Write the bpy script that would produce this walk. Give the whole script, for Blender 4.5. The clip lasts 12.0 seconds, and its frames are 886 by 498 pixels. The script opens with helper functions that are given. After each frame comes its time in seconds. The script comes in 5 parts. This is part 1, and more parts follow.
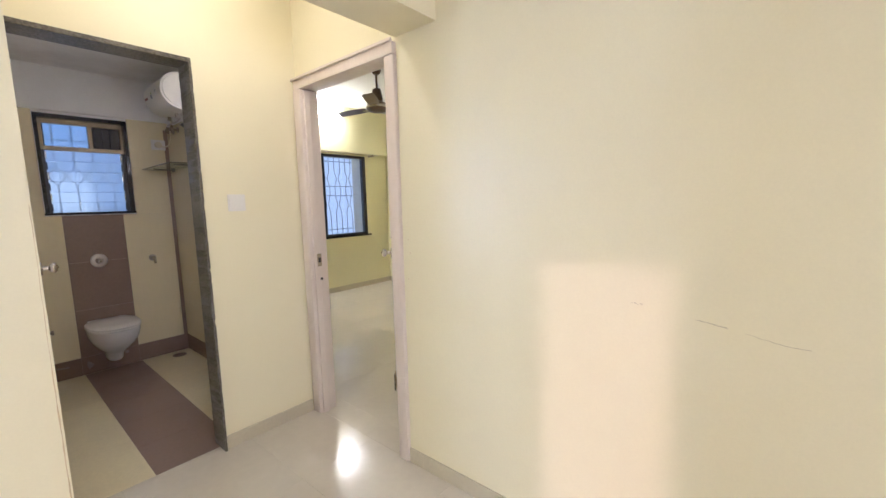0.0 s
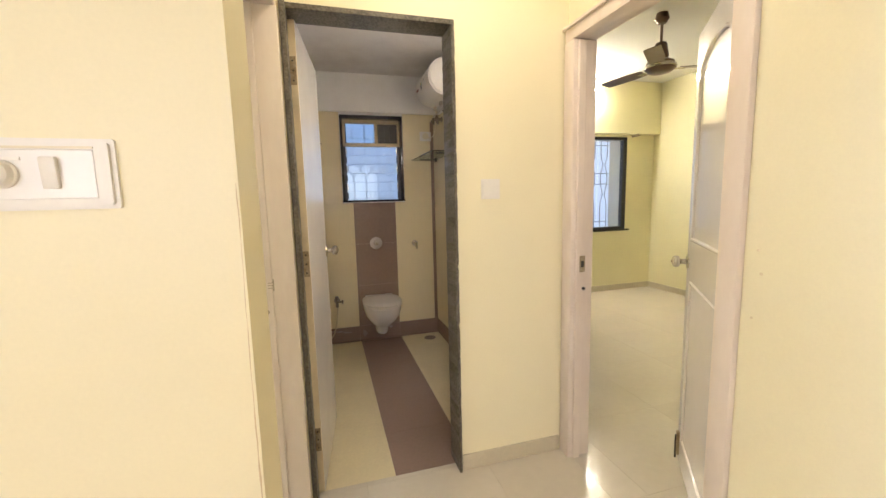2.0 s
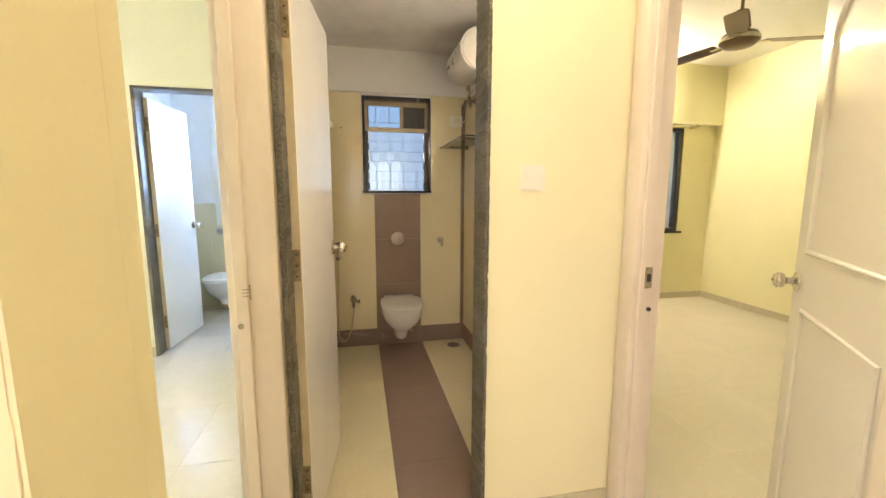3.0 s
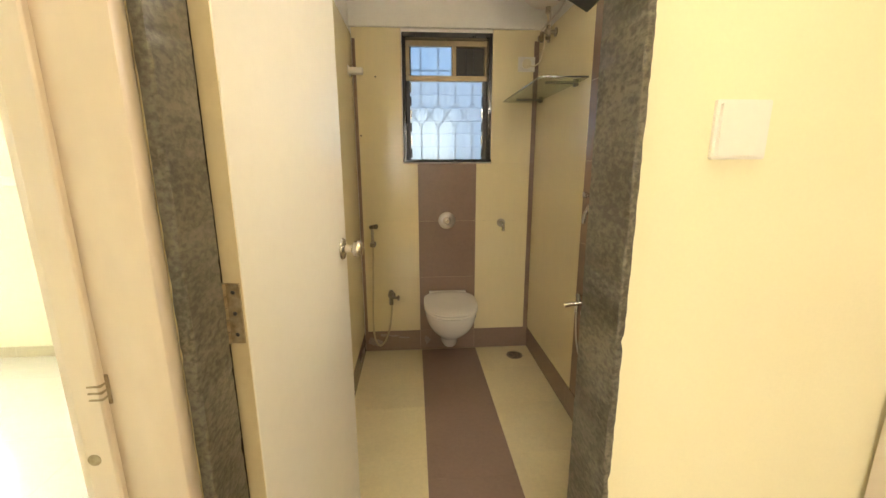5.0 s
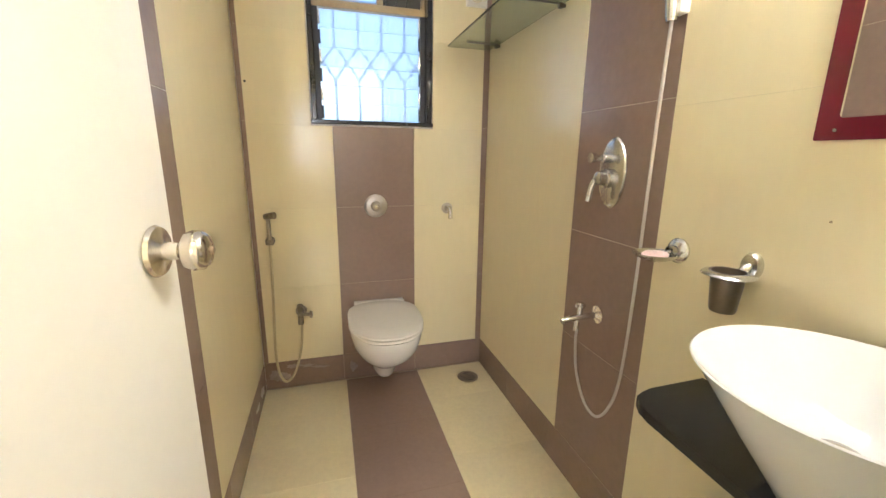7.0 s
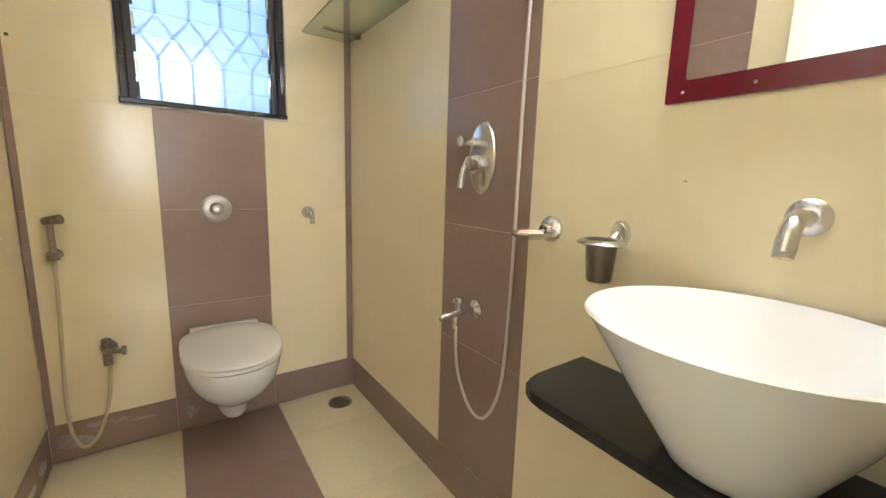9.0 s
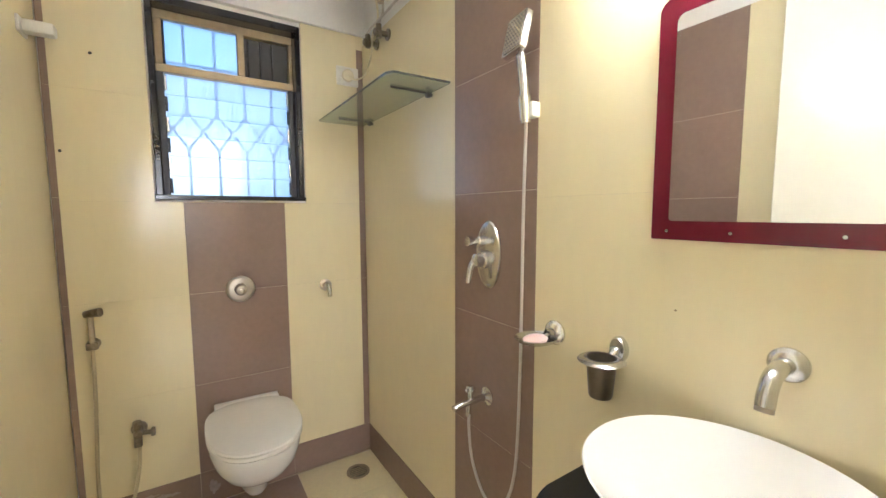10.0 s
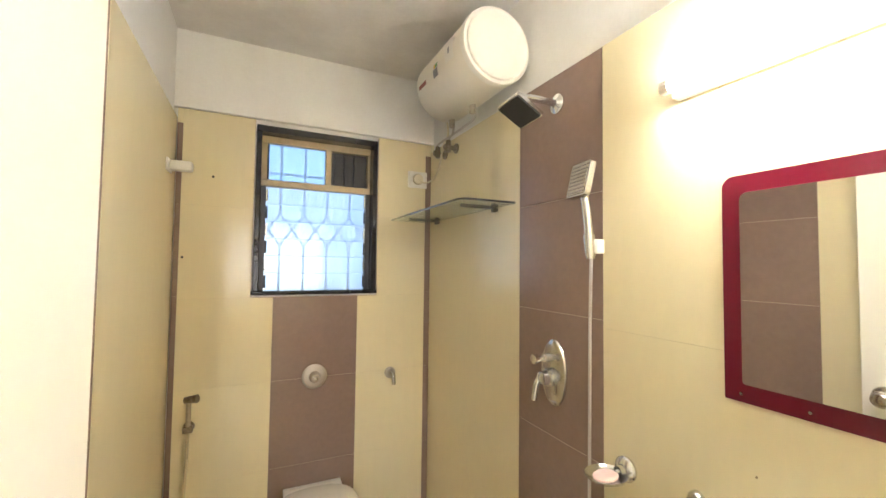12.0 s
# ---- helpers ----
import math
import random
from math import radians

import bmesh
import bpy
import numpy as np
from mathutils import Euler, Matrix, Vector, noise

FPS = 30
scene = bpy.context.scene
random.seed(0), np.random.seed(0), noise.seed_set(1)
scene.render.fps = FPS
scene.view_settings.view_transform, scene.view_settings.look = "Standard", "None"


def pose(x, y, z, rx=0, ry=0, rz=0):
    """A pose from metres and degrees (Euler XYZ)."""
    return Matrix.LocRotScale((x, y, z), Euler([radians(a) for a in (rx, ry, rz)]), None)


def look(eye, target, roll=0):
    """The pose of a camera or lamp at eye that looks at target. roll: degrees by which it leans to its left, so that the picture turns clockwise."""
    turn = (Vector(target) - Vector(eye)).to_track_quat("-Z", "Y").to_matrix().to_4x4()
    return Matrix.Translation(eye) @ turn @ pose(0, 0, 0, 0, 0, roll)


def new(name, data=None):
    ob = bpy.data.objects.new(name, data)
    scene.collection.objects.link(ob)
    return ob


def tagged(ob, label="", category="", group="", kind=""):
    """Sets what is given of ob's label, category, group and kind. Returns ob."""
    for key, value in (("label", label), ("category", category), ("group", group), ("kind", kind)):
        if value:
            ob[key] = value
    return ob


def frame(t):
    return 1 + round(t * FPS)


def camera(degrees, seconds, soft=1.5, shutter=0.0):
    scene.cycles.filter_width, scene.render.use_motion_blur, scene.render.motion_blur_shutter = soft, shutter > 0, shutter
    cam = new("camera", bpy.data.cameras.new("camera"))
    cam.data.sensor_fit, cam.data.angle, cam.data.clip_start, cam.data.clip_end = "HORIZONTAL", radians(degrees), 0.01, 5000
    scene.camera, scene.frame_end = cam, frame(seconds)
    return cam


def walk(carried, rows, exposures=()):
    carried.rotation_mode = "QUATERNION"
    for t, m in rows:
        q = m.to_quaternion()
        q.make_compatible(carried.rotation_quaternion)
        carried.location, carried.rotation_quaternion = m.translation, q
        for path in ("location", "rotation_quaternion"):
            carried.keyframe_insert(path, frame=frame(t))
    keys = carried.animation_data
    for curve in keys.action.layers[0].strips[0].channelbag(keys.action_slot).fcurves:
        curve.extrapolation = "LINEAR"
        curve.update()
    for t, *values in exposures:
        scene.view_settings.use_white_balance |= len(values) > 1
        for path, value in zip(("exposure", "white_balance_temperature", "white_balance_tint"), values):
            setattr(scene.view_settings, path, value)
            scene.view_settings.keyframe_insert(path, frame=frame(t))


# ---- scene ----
cam = camera(96.2, 12.0)
PATH = [
    (0, (0.363, -0.117, 1.353), (1.875, 1.17, 1.118), -1.5),
    (0.5, (0.381, -0.008, 1.353), (1.683, 1.49, 1.109), -0.9),
    (1, (0.412, 0.141, 1.343), (1.484, 1.814, 1.117), -1.4),
    (1.5, (0.448, 0.275, 1.321), (1.227, 2.093, 1.025), -1.2),
    (2, (0.58, 0.456, 1.337), (1.131, 2.362, 1.088), -1.4),
    (2.5, (0.661, 0.602, 1.335), (1.102, 2.533, 1.062), -1.1),
    (3, (0.7, 0.819, 1.319), (1.104, 2.758, 1.045), 0.1),
    (3.2, (0.694, 0.908, 1.327), (1.074, 2.851, 1.047), 0.3),
    (4.8, (0.793, 1.498, 1.334), (0.931, 3.45, 0.922), -0.6),
    (5, (0.795, 1.562, 1.33), (0.935, 3.511, 0.901), -0.2),
    (5.5, (0.748, 1.787, 1.308), (1.004, 3.726, 0.89), 0.4),
    (6, (0.736, 1.927, 1.284), (1.076, 3.839, 0.806), 0.8),
    (6.5, (0.759, 2.079, 1.235), (1.179, 3.966, 0.725), 0.4),
    (7, (0.786, 2.226, 1.187), (1.328, 4.096, 0.732), 0.7),
    (7.5, (0.804, 2.308, 1.088), (1.512, 4.114, 0.601), 2.2),
    (7.7, (0.808, 2.326, 1.039), (1.609, 4.088, 0.535), 2.7),
    (9.3, (0.852, 2.341, 1.096), (1.99, 3.966, 0.845), 1.0),
    (9.5, (0.85, 2.33, 1.157), (1.975, 3.971, 0.951), 0.6),
    (10, (0.834, 2.299, 1.272), (1.907, 3.977, 1.089), -0.2),
    (10.5, (0.823, 2.269, 1.364), (1.898, 3.951, 1.248), -0.9),
    (11, (0.8, 2.245, 1.431), (1.888, 3.922, 1.395), -0.2),
    (11.5, (0.769, 2.242, 1.47), (1.77, 3.973, 1.51), 0.3),
    (12, (0.744, 2.25, 1.475), (1.596, 4.057, 1.556), 0.7),
]
EXPOSURES = [
    (0.0, 1.02, 5180, 22),
    (1.0, 1.06, 5330, 20),
    (1.8, 1.17, 5700, 20),
    (2.5, 1.5, 6450, 17),
    (5.0, 1.7, 6800, 10),
    (6.0, 1.95, 6050, 11),
    (6.5, 2.17, 5680, 11),
    (7.0, 2.42, 5650, 12),
    (7.6, 2.45, 5850, 12),
    (9.5, 2.33, 5380, 12),
    (11.0, 2.35, 5700, 12),
    (12.0, 2.3, 5880, 12),
]
walk(cam, [(t, look(eye, target, roll)) for t, eye, target, roll in PATH], EXPOSURES)

# ---- world and light levels ----
world = bpy.data.worlds.new("world")
scene.world = world
world.use_nodes = True
_n = world.node_tree.nodes
_sky = _n.new("ShaderNodeTexSky")
_sky.sky_type = "NISHITA"
_sky.sun_disc = False
_sky.sun_elevation = radians(14)
_sky.sun_rotation = radians(270)
world.node_tree.links.new(_sky.outputs["Color"], _n["Background"].inputs["Color"])
_n["Background"].inputs["Strength"].default_value = 0.08

# aimed through the slot in wall_far_west to lay a pink patch on wall_right
sun = new("sun", bpy.data.lights.new("sun", "SUN"))
sun.data.energy = 0.42
sun.data.angle = radians(1.1)
sun.data.color = (1.0, 0.64, 0.56)
sun.matrix_world = look((-20, 0.8, 4.25 + 0.6), (0, 0.34, 0.6))

TUBE_BATH = 37.0
TUBE_BEDROOM = 250.0
DAY_BATH = 1.35
DAY_BEDROOM = 1.0
FAR_BATH_FILL = 13.0
VESTIBULE_LAMP = 150.0
LIVING_WINDOW = 3.3
SIDE_ROOM_FILL = 14.0


# ---- node helpers ----
def make_mat(name):
    m = bpy.data.materials.new(name)
    m.use_nodes = True
    return m, m.node_tree.nodes, m.node_tree.links, m.node_tree.nodes["Principled BSDF"]


def surface(name, color, rough=0.5, metal=0.0, vary=0.06, scale=3.0, grain=60.0, bump=0.05, coat=0.0, rough_vary=0.08,
            stain=None, stain_amount=0.0, stain_scale=1.5, piece=0.0, spec=0.5, stretch=(1, 1, 1)):
    """Colour with two scales of variation, stains, relief and a roughness that varies."""
    m, n, l, b = make_mat(name)
    geo = n.new("ShaderNodeNewGeometry")
    mp = n.new("ShaderNodeMapping")
    mp.inputs["Scale"].default_value = stretch
    info = n.new("ShaderNodeObjectInfo")
    shift = n.new("ShaderNodeVectorMath")
    shift.operation = "SCALE"
    shift.inputs["Scale"].default_value = 7.0 if piece else 0.0
    comb = n.new("ShaderNodeCombineXYZ")
    for k in "XYZ":
        l.new(info.outputs["Random"], comb.inputs[k])
    l.new(comb.outputs[0], shift.inputs[0])
    add = n.new("ShaderNodeVectorMath")
    l.new(geo.outputs["Position"], add.inputs[0])
    l.new(shift.outputs[0], add.inputs[1])
    l.new(add.outputs[0], mp.inputs["Vector"])
    big = n.new("ShaderNodeTexNoise")
    big.inputs["Scale"].default_value = scale
    big.inputs["Detail"].default_value = 4
    fine = n.new("ShaderNodeTexNoise")
    fine.inputs["Scale"].default_value = grain
    fine.inputs["Detail"].default_value = 3
    l.new(mp.outputs[0], big.inputs["Vector"])
    l.new(mp.outputs[0], fine.inputs["Vector"])
    mixn = n.new("ShaderNodeMath")
    mixn.operation = "ADD"
    l.new(big.outputs["Fac"], mixn.inputs[0])
    l.new(fine.outputs["Fac"], mixn.inputs[1])
    rng = n.new("ShaderNodeMapRange")
    rng.inputs["From Min"].default_value = 0.6
    rng.inputs["From Max"].default_value = 1.4
    rng.inputs["To Min"].default_value = 1 - vary
    rng.inputs["To Max"].default_value = 1 + vary
    l.new(mixn.outputs[0], rng.inputs["Value"])
    val = rng.outputs[0]
    if piece:
        pr = n.new("ShaderNodeMapRange")
        pr.inputs["To Min"].default_value = 1 - piece
        pr.inputs["To Max"].default_value = 1 + piece
        l.new(info.outputs["Random"], pr.inputs["Value"])
        mul = n.new("ShaderNodeMath")
        mul.operation = "MULTIPLY"
        l.new(val, mul.inputs[0])
        l.new(pr.outputs[0], mul.inputs[1])
        val = mul.outputs[0]
    hsv = n.new("ShaderNodeHueSaturation")
    hsv.inputs["Color"].default_value = (*color, 1)
    l.new(val, hsv.inputs["Value"])
    out = hsv.outputs[0]
    if stain:
        st = n.new("ShaderNodeTexNoise")
        st.inputs["Scale"].default_value = stain_scale
        st.inputs["Detail"].default_value = 6
        st.inputs["Roughness"].default_value = 0.65
        l.new(mp.outputs[0], st.inputs["Vector"])
        sr = n.new("ShaderNodeMapRange")
        sr.inputs["From Min"].default_value = 0.45
        sr.inputs["From Max"].default_value = 0.80
        sr.inputs["To Max"].default_value = stain_amount
        l.new(st.outputs["Fac"], sr.inputs["Value"])
        mx = n.new("ShaderNodeMix")
        mx.data_type = "RGBA"
        mx.inputs["B"].default_value = (*stain, 1)
        l.new(sr.outputs[0], mx.inputs["Factor"])
        l.new(out, mx.inputs["A"])
        out = mx.outputs["Result"]
    l.new(out, b.inputs["Base Color"])
    rr = n.new("ShaderNodeMapRange")
    rr.inputs["From Min"].default_value = 0.3
    rr.inputs["From Max"].default_value = 0.7
    if rough >= 0.26:
        rr.inputs["To Min"].default_value = max(0.30, rough - rough_vary)
        rr.inputs["To Max"].default_value = max(0.32, rough + rough_vary)
    else:
        rr.inputs["To Min"].default_value = max(0.02, rough - rough_vary)
        rr.inputs["To Max"].default_value = min(0.255, rough + rough_vary)
    l.new(big.outputs["Fac"], rr.inputs["Value"])
    l.new(rr.outputs[0], b.inputs["Roughness"])
    b.inputs["Metallic"].default_value = metal
    b.inputs["Coat Weight"].default_value = coat
    b.inputs["Coat Roughness"].default_value = 0.08
    b.inputs["Specular IOR Level"].default_value = spec
    if bump:
        bp = n.new("ShaderNodeBump")
        bp.inputs["Strength"].default_value = bump
        bp.inputs["Distance"].default_value = 0.002
        l.new(mixn.outputs[0], bp.inputs["Height"])
        l.new(bp.outputs[0], b.inputs["Normal"])
    return m


def glow(name, color, strength):
    m, n, l, b = make_mat(name)
    b.inputs["Base Color"].default_value = (0.8, 0.8, 0.8, 1)
    b.inputs["Emission Color"].default_value = (*color, 1)
    b.inputs["Emission Strength"].default_value = strength
    return m


def sky_panel(name, left, right, strength, x0, x1, top=0.0):
    """Daylight outside a window: brighter on one side, with the soft shape of the building opposite."""
    m, n, l, b = make_mat(name)
    geo = n.new("ShaderNodeNewGeometry")
    sep = n.new("ShaderNodeSeparateXYZ")
    l.new(geo.outputs["Position"], sep.inputs[0])
    rng = n.new("ShaderNodeMapRange")
    rng.interpolation_type = "SMOOTHSTEP"
    rng.inputs["From Min"].default_value = x0
    rng.inputs["From Max"].default_value = x1
    l.new(sep.outputs["X"], rng.inputs["Value"])
    fac = rng.outputs[0]
    if top:
        up = n.new("ShaderNodeMapRange")
        up.interpolation_type = "SMOOTHSTEP"
        up.inputs["From Min"].default_value = top - 0.10
        up.inputs["From Max"].default_value = top + 0.08
        l.new(sep.outputs["Z"], up.inputs["Value"])
        mxm = n.new("ShaderNodeMath")
        mxm.operation = "MAXIMUM"
        l.new(rng.outputs[0], mxm.inputs[0])
        l.new(up.outputs[0], mxm.inputs[1])
        fac = mxm.outputs[0]
    mx = n.new("ShaderNodeMix")
    mx.data_type = "RGBA"
    mx.inputs["A"].default_value = (*left, 1)
    mx.inputs["B"].default_value = (*right, 1)
    l.new(fac, mx.inputs["Factor"])
    b.inputs["Base Color"].default_value = (0.5, 0.5, 0.5, 1)
    l.new(mx.outputs["Result"], b.inputs["Emission Color"])
    b.inputs["Emission Strength"].default_value = strength
    return m


def frosted(name, clear, tint, rough=0.12):
    """A pane of obscured glass: part of what lies behind shows through, the rest is scattered."""
    m, n, l, b = make_mat(name)
    n.remove(b)
    tr = n.new("ShaderNodeBsdfTransparent")
    tr.inputs[0].default_value = (*tint, 1)
    tl = n.new("ShaderNodeBsdfTranslucent")
    tl.inputs[0].default_value = (0.9, 0.95, 1.0, 1)
    gl = n.new("ShaderNodeBsdfGlossy")
    gl.inputs["Roughness"].default_value = rough
    mix1 = n.new("ShaderNodeMixShader")
    mix1.inputs[0].default_value = clear
    l.new(tl.outputs[0], mix1.inputs[1])
    l.new(tr.outputs[0], mix1.inputs[2])
    fr = n.new("ShaderNodeFresnel")
    fr.inputs[0].default_value = 1.5
    mix2 = n.new("ShaderNodeMixShader")
    l.new(fr.outputs[0], mix2.inputs[0])
    l.new(mix1.outputs[0], mix2.inputs[1])
    l.new(gl.outputs[0], mix2.inputs[2])
    l.new(mix2.outputs[0], n["Material Output"].inputs["Surface"])
    return m


def granite(name, dark, light, rough):
    m, n, l, b = make_mat(name)
    geo = n.new("ShaderNodeNewGeometry")
    mp = n.new("ShaderNodeMapping")
    mp.inputs["Scale"].default_value = (1.0, 0.55, 1.0)
    l.new(geo.outputs["Position"], mp.inputs["Vector"])
    a = n.new("ShaderNodeTexNoise")
    a.inputs["Scale"].default_value = 120
    a.inputs["Detail"].default_value = 5
    a.inputs["Roughness"].default_value = 0.55
    a.inputs["Distortion"].default_value = 0.25
    c = n.new("ShaderNodeTexNoise")
    c.inputs["Scale"].default_value = 7
    c.inputs["Detail"].default_value = 3
    l.new(mp.outputs[0], a.inputs["Vector"])
    l.new(mp.outputs[0], c.inputs["Vector"])
    ad = n.new("ShaderNodeMath")
    ad.operation = "MULTIPLY_ADD"
    ad.inputs[1].default_value = 0.45
    l.new(c.outputs["Fac"], ad.inputs[0])
    l.new(a.outputs["Fac"], ad.inputs[2])
    ramp = n.new("ShaderNodeValToRGB")
    ramp.color_ramp.elements[0].position = 0.62
    ramp.color_ramp.elements[0].color = (*dark, 1)
    ramp.color_ramp.elements[1].position = 0.86
    ramp.color_ramp.elements[1].color = (*light, 1)
    l.new(ad.outputs[0], ramp.inputs[0])
    l.new(ramp.outputs[0], b.inputs["Base Color"])
    b.inputs["Roughness"].default_value = rough
    bp = n.new("ShaderNodeBump")
    bp.inputs["Strength"].default_value = 0.5
    bp.inputs["Distance"].default_value = 0.003
    l.new(a.outputs["Fac"], bp.inputs["Height"])
    l.new(bp.outputs[0], b.inputs["Normal"])
    return m


# ---- materials ----
PAINT = surface("wall_paint", (0.84, 0.765, 0.52), 0.42, vary=0.025, scale=0.9, grain=140, bump=0.08, stain=(0.72, 0.61, 0.36), stain_amount=0.22, stain_scale=1.1)
PAINT_LEMON = surface("bedroom_paint", (0.84, 0.79, 0.50), 0.45, vary=0.03, scale=0.8, grain=120, bump=0.08, stain=(0.66, 0.6, 0.3), stain_amount=0.2, stain_scale=1.3)
# same cream paint, with the side room's cool light put into its colour
PAINT_COOL_LIT = surface("cool_lit_cream_paint", (0.80, 0.78, 0.60), 0.5, vary=0.03, scale=1.0, grain=120, bump=0.06)
WHITE = surface("ceiling_paint", (0.78, 0.76, 0.70), 0.75, vary=0.03, scale=1.5, grain=90, bump=0.08)
WHITE_OLD = surface("bath_ceiling_paint", (0.80, 0.77, 0.73), 0.7, vary=0.04, scale=2.2, grain=70, bump=0.1, stain=(0.46, 0.41, 0.37), stain_amount=0.6, stain_scale=1.6)
WHITE_BATH = surface("bath_wall_paint", (0.84, 0.82, 0.78), 0.6, vary=0.03, scale=2.0, grain=90, bump=0.08, stain=(0.6, 0.55, 0.46), stain_amount=0.35, stain_scale=2.0)
TILE_CREAM = surface("cream_tile", (0.77, 0.675, 0.43), 0.20, vary=0.022, scale=2.0, grain=40, bump=0.012, piece=0.012, rough_vary=0.05, stain=(0.60, 0.50, 0.30), stain_amount=0.14, stain_scale=1.2, stretch=(1, 1, 0.25))
TILE_BROWN = surface("brown_tile", (0.275, 0.193, 0.152), 0.22, vary=0.07, scale=5.0, grain=45, bump=0.02, piece=0.03, rough_vary=0.03)
FLOOR_CREAM = surface("cream_floor_tile", (0.72, 0.63, 0.395), 0.3, vary=0.07, scale=2.5, grain=60, bump=0.03, piece=0.015, stain=(0.52, 0.43, 0.27), stain_amount=0.3, stain_scale=2.2)
FLOOR_BROWN = surface("brown_floor_tile", (0.275, 0.190, 0.150), 0.36, vary=0.08, scale=5.0, grain=55, bump=0.05, piece=0.03)
GROUT = surface("pale_grout", (0.50, 0.42, 0.33), 0.8, vary=0.15, scale=8, grain=90)
GROUT_PALE = surface("tile_joint", (0.46, 0.37, 0.29), 0.7, vary=0.12, scale=8, grain=90)
GROUT_CREAM = surface("cream_grout", (0.60, 0.51, 0.32), 0.8, vary=0.08, scale=8, grain=90)
VITRIFIED = surface("vitrified_floor", (0.66, 0.60, 0.49), 0.13, vary=0.035, scale=2.0, grain=26, bump=0.01, piece=0.012, rough_vary=0.05, stain=(0.52, 0.44, 0.33), stain_amount=0.2, stain_scale=2.5)
SKIRT = surface("skirting_tile", (0.56, 0.49, 0.34), 0.3, vary=0.06, scale=4, grain=60, piece=0.03)
CEMENT = surface("dried_cement", (0.34, 0.275, 0.23), 0.8, vary=0.2, scale=12, grain=70, bump=0.2)
CRACK = surface("old_crack", (0.60, 0.46, 0.26), 0.7, vary=0.2, scale=20, grain=90)
GRANITE = granite("grey_granite", (0.070, 0.060, 0.042), (0.165, 0.146, 0.108), 0.4)
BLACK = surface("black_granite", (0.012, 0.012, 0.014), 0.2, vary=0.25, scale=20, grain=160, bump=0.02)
ENAMEL = surface("door_frame_enamel", (0.76, 0.66, 0.56), 0.3, vary=0.04, scale=3, grain=40, bump=0.12, stain=(0.55, 0.42, 0.32), stain_amount=0.5, stain_scale=3.0, stretch=(1, 1, 0.35))
LEAF_WHITE = surface("door_leaf_enamel", (0.82, 0.77, 0.73), 0.13, vary=0.02, scale=2, grain=20, bump=0.03, rough_vary=0.05)
LAMINATE = surface("door_laminate", (0.84, 0.80, 0.72), 0.22, vary=0.02, scale=2, grain=30, bump=0.02, rough_vary=0.06)
EDGE_CREAM = surface("door_edge_paint", (0.74, 0.63, 0.42), 0.4, vary=0.05, scale=4, grain=40, bump=0.08, stain=(0.5, 0.38, 0.22), stain_amount=0.5, stain_scale=6)
BRASS_OLD = surface("tarnished_hinge", (0.33, 0.25, 0.15), 0.5, metal=0.7, vary=0.3, scale=25, grain=120, bump=0.2, stain=(0.62, 0.55, 0.42), stain_amount=0.8, stain_scale=30)
STEEL = surface("brushed_steel", (0.66, 0.62, 0.56), 0.25, metal=1.0, vary=0.06, scale=8, grain=100, bump=0.02)
SATIN = surface("satin_chrome", (0.50, 0.45, 0.40), 0.34, metal=0.85, vary=0.06, scale=14, grain=90, bump=0.02)
CHROME = surface("chrome", (0.66, 0.65, 0.63), 0.235, rough_vary=0.02, metal=1.0, vary=0.04, scale=12, grain=80, bump=0.01, stain=(0.5, 0.47, 0.42), stain_amount=0.4, stain_scale=14)
OLD_CHROME = surface("dull_chrome", (0.50, 0.44, 0.36), 0.3, metal=1.0, vary=0.12, scale=14, grain=80, bump=0.03, stain=(0.26, 0.2, 0.14), stain_amount=0.7, stain_scale=18)
DARK_METAL = surface("darkened_metal_cup", (0.20, 0.165, 0.13), 0.3, metal=0.8, vary=0.12, scale=14, grain=80, bump=0.03)
CERAMIC = surface("white_ceramic", (0.83, 0.81, 0.77), 0.1, vary=0.015, scale=2, grain=20, bump=0.0, rough_vary=0.03)
SEAT_PLASTIC = surface("toilet_seat_plastic", (0.80, 0.77, 0.71), 0.22, vary=0.02, scale=3, grain=40, bump=0.01)
PLASTIC = surface("white_plastic", (0.80, 0.76, 0.68), 0.32, vary=0.03, scale=5, grain=60, bump=0.02)
PLASTIC_YELLOWED = surface("yellowed_plastic", (0.74, 0.66, 0.47), 0.36, vary=0.05, scale=6, grain=60, bump=0.02)
DARK = surface("dark_plastic", (0.03, 0.028, 0.027), 0.45, vary=0.2, scale=12, grain=90)
MAROON = surface("maroon_lacquered_glass", (0.135, 0.010, 0.022), 0.1, vary=0.05, scale=6, grain=40, bump=0.005, rough_vary=0.03)
BLACK_FRAME = surface("black_stone_surround", (0.016, 0.015, 0.016), 0.14, vary=0.25, scale=14, grain=90, bump=0.03)
BRONZE = surface("bronze_aluminium", (0.38, 0.30, 0.18), 0.42, metal=0.6, vary=0.1, scale=8, grain=60, bump=0.05, stain=(0.16, 0.12, 0.07), stain_amount=0.5, stain_scale=10)
DARK_ALU = surface("dark_aluminium", (0.045, 0.045, 0.05), 0.32, metal=0.6, vary=0.15, scale=10, grain=60)
GRILLE = surface("painted_grille_steel", (0.035, 0.042, 0.06), 0.5, vary=0.15, scale=20, grain=80)
HOSE = surface("hose_cover", (0.56, 0.51, 0.46), 0.32, metal=0.5, vary=0.05, scale=20, grain=200, bump=0.2)
HOSE_OLD = surface("yellowed_hose", (0.55, 0.46, 0.28), 0.4, metal=0.2, vary=0.08, scale=20, grain=200, bump=0.2)
